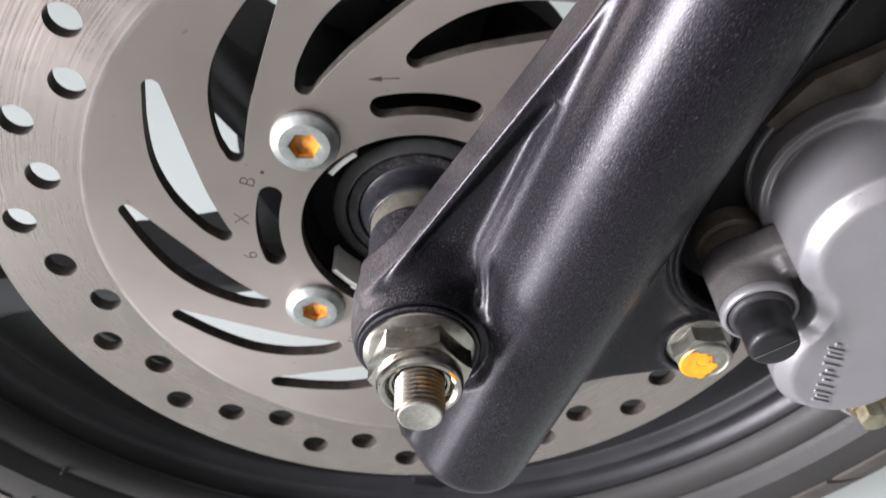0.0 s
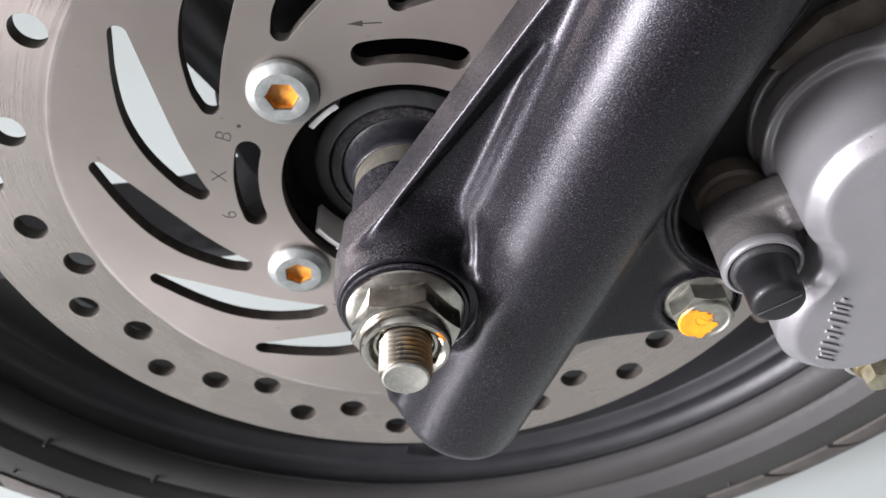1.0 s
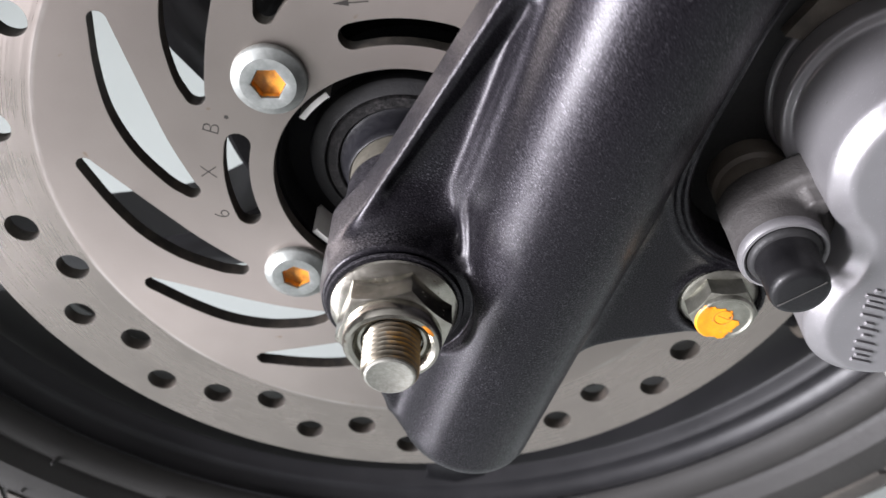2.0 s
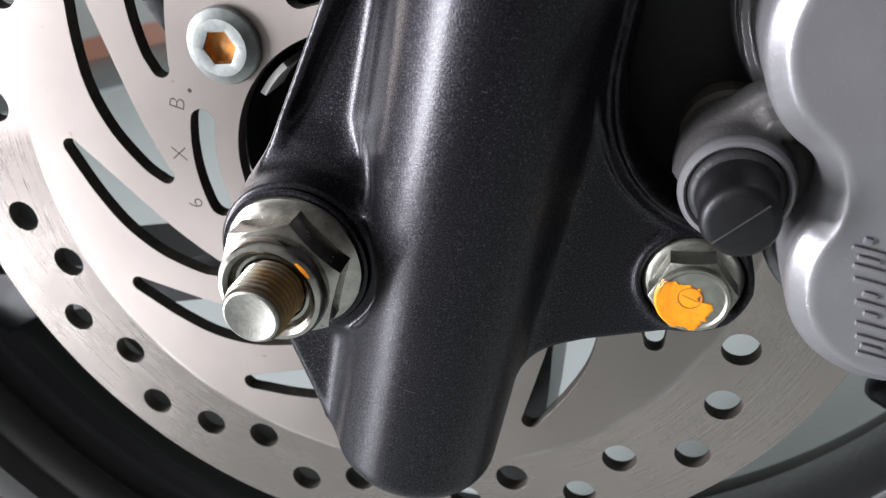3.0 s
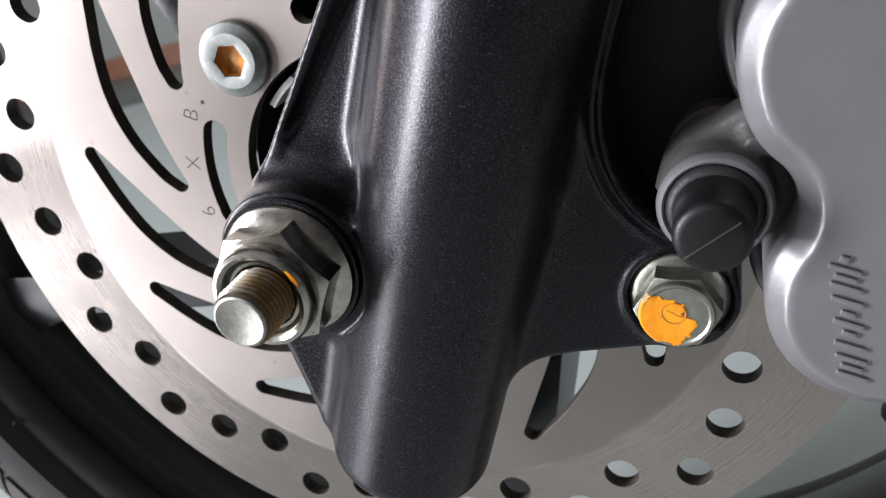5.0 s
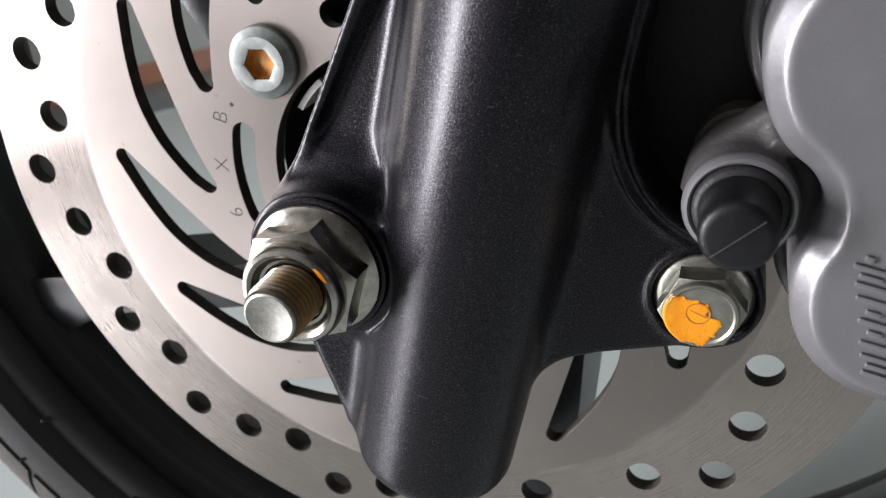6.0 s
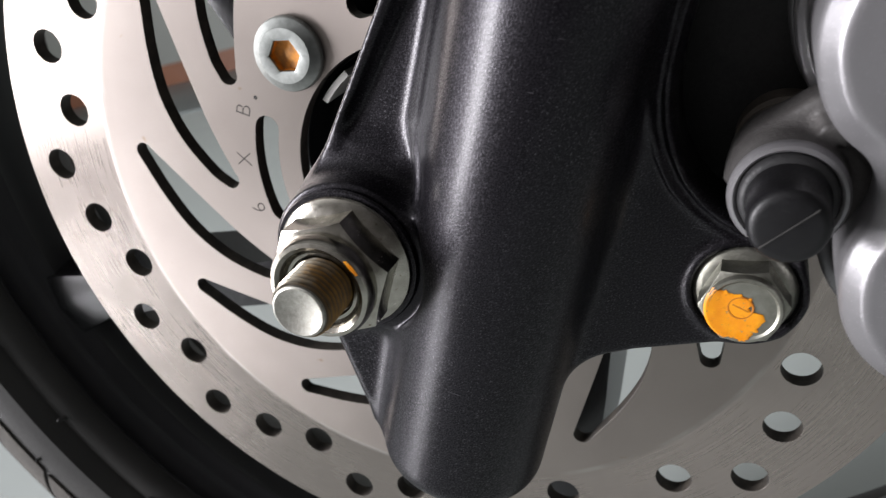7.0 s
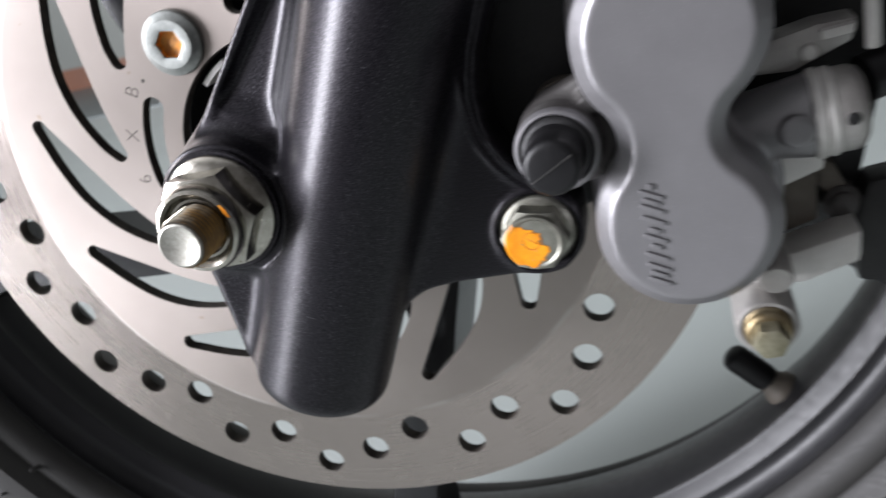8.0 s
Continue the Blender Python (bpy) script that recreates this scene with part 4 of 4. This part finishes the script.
def prism(pts, y0, y1, bevel):
    """A plate with an outline in the fork frame, mm."""
    bm = bmesh.new()
    face = bm.faces.new([bm.verts.new((u * MM, y0 * MM, w * MM)) for u, w in pts])
    more = bmesh.ops.extrude_face_region(bm, geom=[face])["geom"]
    bmesh.ops.translate(bm, vec=(0, (y1 - y0) * MM, 0), verts=[v for v in more if isinstance(v, bmesh.types.BMVert)])
    bmesh.ops.recalc_face_normals(bm, faces=bm.faces)
    bmesh.ops.bevel(bm, geom=bm.edges, offset=bevel * MM, segments=2, affect="EDGES", profile=0.6)
    return bm


def caliper():
    c = thing("brake_caliper", FORK, "silver two-piston brake caliper with black rubber pin cap", "brake caliper")
    body = sdf_part("caliper_body", caliper_field, (58, -53, 8), (136, -9, 104), 0.58, SILVER, c, "silver lacquered body")
    sdf_part("pin_boss", pin_field, (58, -50, 24), (92, -18, 62), 0.55, GRIMY, c, "grimy grey boss of the guide pin")
    rod(c, "boss_rim", (71.0, -44.4, 37.3), (0, -1, 0), ((8.85, -0.8), (9.0, 0.2), (8.9, 1.0), (8.5, 1.6), (8.0, 1.75), (7.6, 1.4), (7.5, -0.5)), SILVER, "bright worn rim", 72)
    rod(c, "cap_seat", (71.0, -43.0, 37.3), (0, -1, 0), ((7.4, -0.6), (7.45, 2.4), (7.3, 3.3), (6.9, 3.9), (6.3, 4.2), (5.5, 4.2)), HOUSING, "grimy dark seat of the cap", 72)
    cap = rod(c, "pin_cap", (71.0, -43.0, 37.3), (0, -1, 0), ((6.4, 2.6), (6.3, 4.4), (6.0, 5.2), (5.95, 7.2), (5.9, 11.9), (5.65, 12.9), (5.1, 13.5), (4.2, 13.7), (0, 13.75)), RUBBER, "black rubber cap", 72)
    part("mould_seam", box((-5.0 * MM, -0.12 * MM, 13.3 * MM), (5.0 * MM, 0.12 * MM, 13.95 * MM), 0.0001), SEAM, cap, "dusty mould seam", pose(0, 0, 0, 0, 0, 55))
    # raised maker's mark as plain bars
    du, dw = 9.1 / 22.0, -20.1 / 22.0
    for at, ln, wide in ((0.2, 1.3, 0.6), (1.9, 4.8, 0.45), (3.4, 3.4, 0.45), (5.0, 4.8, 0.45), (7.4, 4.8, 0.45), (9.6, 2.2, 0.5), (11.4, 4.6, 0.5),
                         (13.2, 2.2, 0.5), (15.4, 4.8, 0.45), (17.8, 4.8, 0.45), (19.4, 3.4, 0.45), (21.0, 4.8, 0.45)):
        m = pose((90.3 + du * at) * MM, -49.85 * MM, (37.3 + dw * at) * MM)
        part("raised_bar", box((-ln / 2 * MM, -0.75 * MM, -wide * MM), (ln / 2 * MM, 0.4 * MM, wide * MM), 0.0004), SILVER, body, "", m)
    # right-hand fittings
    neck = (0.88, 0, 0.476)
    rod(c, "collar", (119.2, -27, 53.6), neck, ((8.4, -0.6), (9.3, -0.1), (9.6, 0.5), (9.6, 1.7), (9.0, 2.2), (9.4, 2.8), (9.4, 4.0), (8.8, 4.6), (7, 4.7)), PALE_CAST, "bright turned collar")
    rod(c, "end_cap", (119.2, -27, 53.6), neck, ((8.2, 3), (8.9, 4.4), (8.9, 7.6), (8.2, 9.2), (6.6, 10.2), (0, 10.4)), CAST, "grey cast end cap")
    rod(c, "screw_head", (125.0, -35.4, 57.0), (0.1, -1, 0), ((1.4, -1.5), (1.4, 0.4), (1.0, 0.7), (0, 0.7)), CARRIER, "dark screw", 24)
    part("bridge", prism([(108, 41), (117, 44.5), (125.6, 46.8), (127, 42.6), (121, 36.6), (110, 32)], -25, -13, 0.9), PALE_CAST, c, "pale dusty bridge")
    part("bridge_foot", prism([(118, 33), (121.5, 36.5), (127.6, 39.6), (132.2, 29.2), (127.2, 24.2), (116, 22)], -19, -10, 0.8), BOOT, c, "dusty grey-brown foot of the bridge")
    part("carrier_arm", prism([(112, 9.5), (124, 12.3), (133.3, 16.6), (142.2, 25.4), (139.4, 32.6), (127.7, 22.4), (114, 18)], -27, -15, 1.4), PALE_CAST, c, "grey cast carrier arm")
    rod(c, "rear_pin", (137.1, -15, 33.1), (0, -1, 0), ((4.2, -5), (4.2, -0.6), (3.7, 0), (3.2, 0.3), (2.9, 1.4), (2.2, 1.9), (0, 2.0)), GRIMY, "dull grey pin end", 40)
    part("pad_shim", prism([(127.5, 41.5), (131.6, 41.2), (137.2, 36.6), (134.4, 33.6), (129, 36)], -14, -6, 0.7), BOOT, c, "grey pad shim")
    part("inner_body", prism([(112, 22), (128, 24), (141, 34), (136, 58), (148, 84), (112, 84), (104, 66)], -9, -4, 1.5), CARRIER, c, "dark inner half")
    part("rear_block", prism([(140, 40), (140.5, 31), (148, 16), (160, 20), (160, 40), (146, 44)], -16, -5, 1.8), CARRIER, c, "black rear block of the carrier")
    part("upper_carrier", prism([(100, 76), (118, 78), (150, 88), (160, 120), (96, 120)], -15, -4, 2.0), CARRIER, c, "dark upper carrier")
    arm = part("upper_arm", prism([(103, 63), (106, 57.5), (113, 60.5), (121.5, 69.6), (120.4, 74.4), (113.5, 70.8)], -25, -15, 1.2), CAST, c, "grey cast arm")
    part("arm_rib", prism([(114.4, 70.0), (120.2, 73.4), (120.6, 71.4), (115.2, 68.2)], -27.0, -24, 0.5), PALE_CAST, arm, "bright worn rib")
    rod(arm, "arm_knob", (114.3, -24, 65.3), (0, -1, 0), ((1.9, -1), (1.9, 1.4), (1.5, 2.1), (0, 2.3)), PALE_CAST, "small bright knob", 28)
    rod(c, "hose_pipe", (124.2, -30, 70.0), (-0.43, 0, 0.9), ((1.1, 0), (1.5, 0.4), (1.5, 40), (1.1, 40.5)), PALE_CAST, "grey metal pipe", 32)
    rod(c, "carrier_boss", (124.6, -33, 19.0), (0.1, -1, -0.2), ((3.9, -6), (3.9, 1.4), (3.4, 2.2), (0, 2.4)), CAST, "small round boss", 32)
    way = (0, -1, 0)
    boss = rod(c, "plug_boss", (127.2, -33, 7.6), way, ((6.9, -12), (6.9, 2.6), (6.4, 3.4), (5.6, 3.4), (5.4, 1.0)), CAST, "grey boss of the pin plug", 48)
    rod(boss, "brass_plug", (0, 0, 0), (0, 0, 1), ((5.3, 0), (5.3, 3.0), (4.9, 3.4), (5.2, 3.9), (4.9, 4.4), (5.1, 4.9), (4.8, 5.6), (4.2, 6.0), (0, 6.1)), BRASS, "yellow zinc plug", 32)
    part("plug_hexagon", hex_prism(3.35, 5.8, 10.4, 0.98, 48), WORN_BRASS, boss, "dull worn hexagon")
    # parts between the body and the disc
    part("carrier_plate", prism([(40, 14), (60, 9), (77, 9), (85, 20), (88, 36), (88, 50), (100, 92), (96, 128), (40, 128)], -17, -10, 1.5), CARRIER, c, "black carrier plate")
    rod(c, "pin_boot", (71.0, -28.6, 37.3), (0, 1, 0), ((0, -0.5), (8.0, 0), (8.5, 0.6), (8.6, 4.2), (7.9, 5.0), (7.9, 5.8), (8.8, 6.6), (8.8, 14.5), (7, 15.5)), BOOT, "dusty grey pin boot", 48)
    part("brake_pad", prism([(60, 70), (64, 84), (76, 97), (100, 102), (104, 92), (80, 88), (70, 70)], -20, -6, 0.8), PAD, c, "dusty brake pad")
    return c


caliper()


def hose():
    cu = bpy.data.curves.new("brake_hose", "CURVE")
    cu.dimensions, cu.bevel_depth, cu.bevel_resolution, cu.use_fill_caps = "3D", 5.2 * MM, 6, True
    sp = cu.splines.new("BEZIER")
    pts = [(0.128, -0.020, 0.062), (0.150, -0.010, 0.078), (0.165, 0.0, 0.12), (0.160, 0.01, 0.22), (0.15, 0.02, 0.4)]
    sp.bezier_points.add(len(pts) - 1)
    for b, p in zip(sp.bezier_points, pts):
        b.co = p
        b.handle_left_type = b.handle_right_type = "AUTO"
    tmp = new("tmp_hose", cu)
    bpy.context.view_layer.update()
    me = bpy.data.meshes.new_from_object(tmp.evaluated_get(bpy.context.evaluated_depsgraph_get()))
    bpy.data.objects.remove(tmp)
    me.materials.clear()
    me.materials.append(RUBBER)
    me.shade_smooth()
    ob = part("brake_hose", me, RUBBER, None, "black rubber brake hose leaving the caliper", FORK)
    tagged(ob, category="hose")


hose()
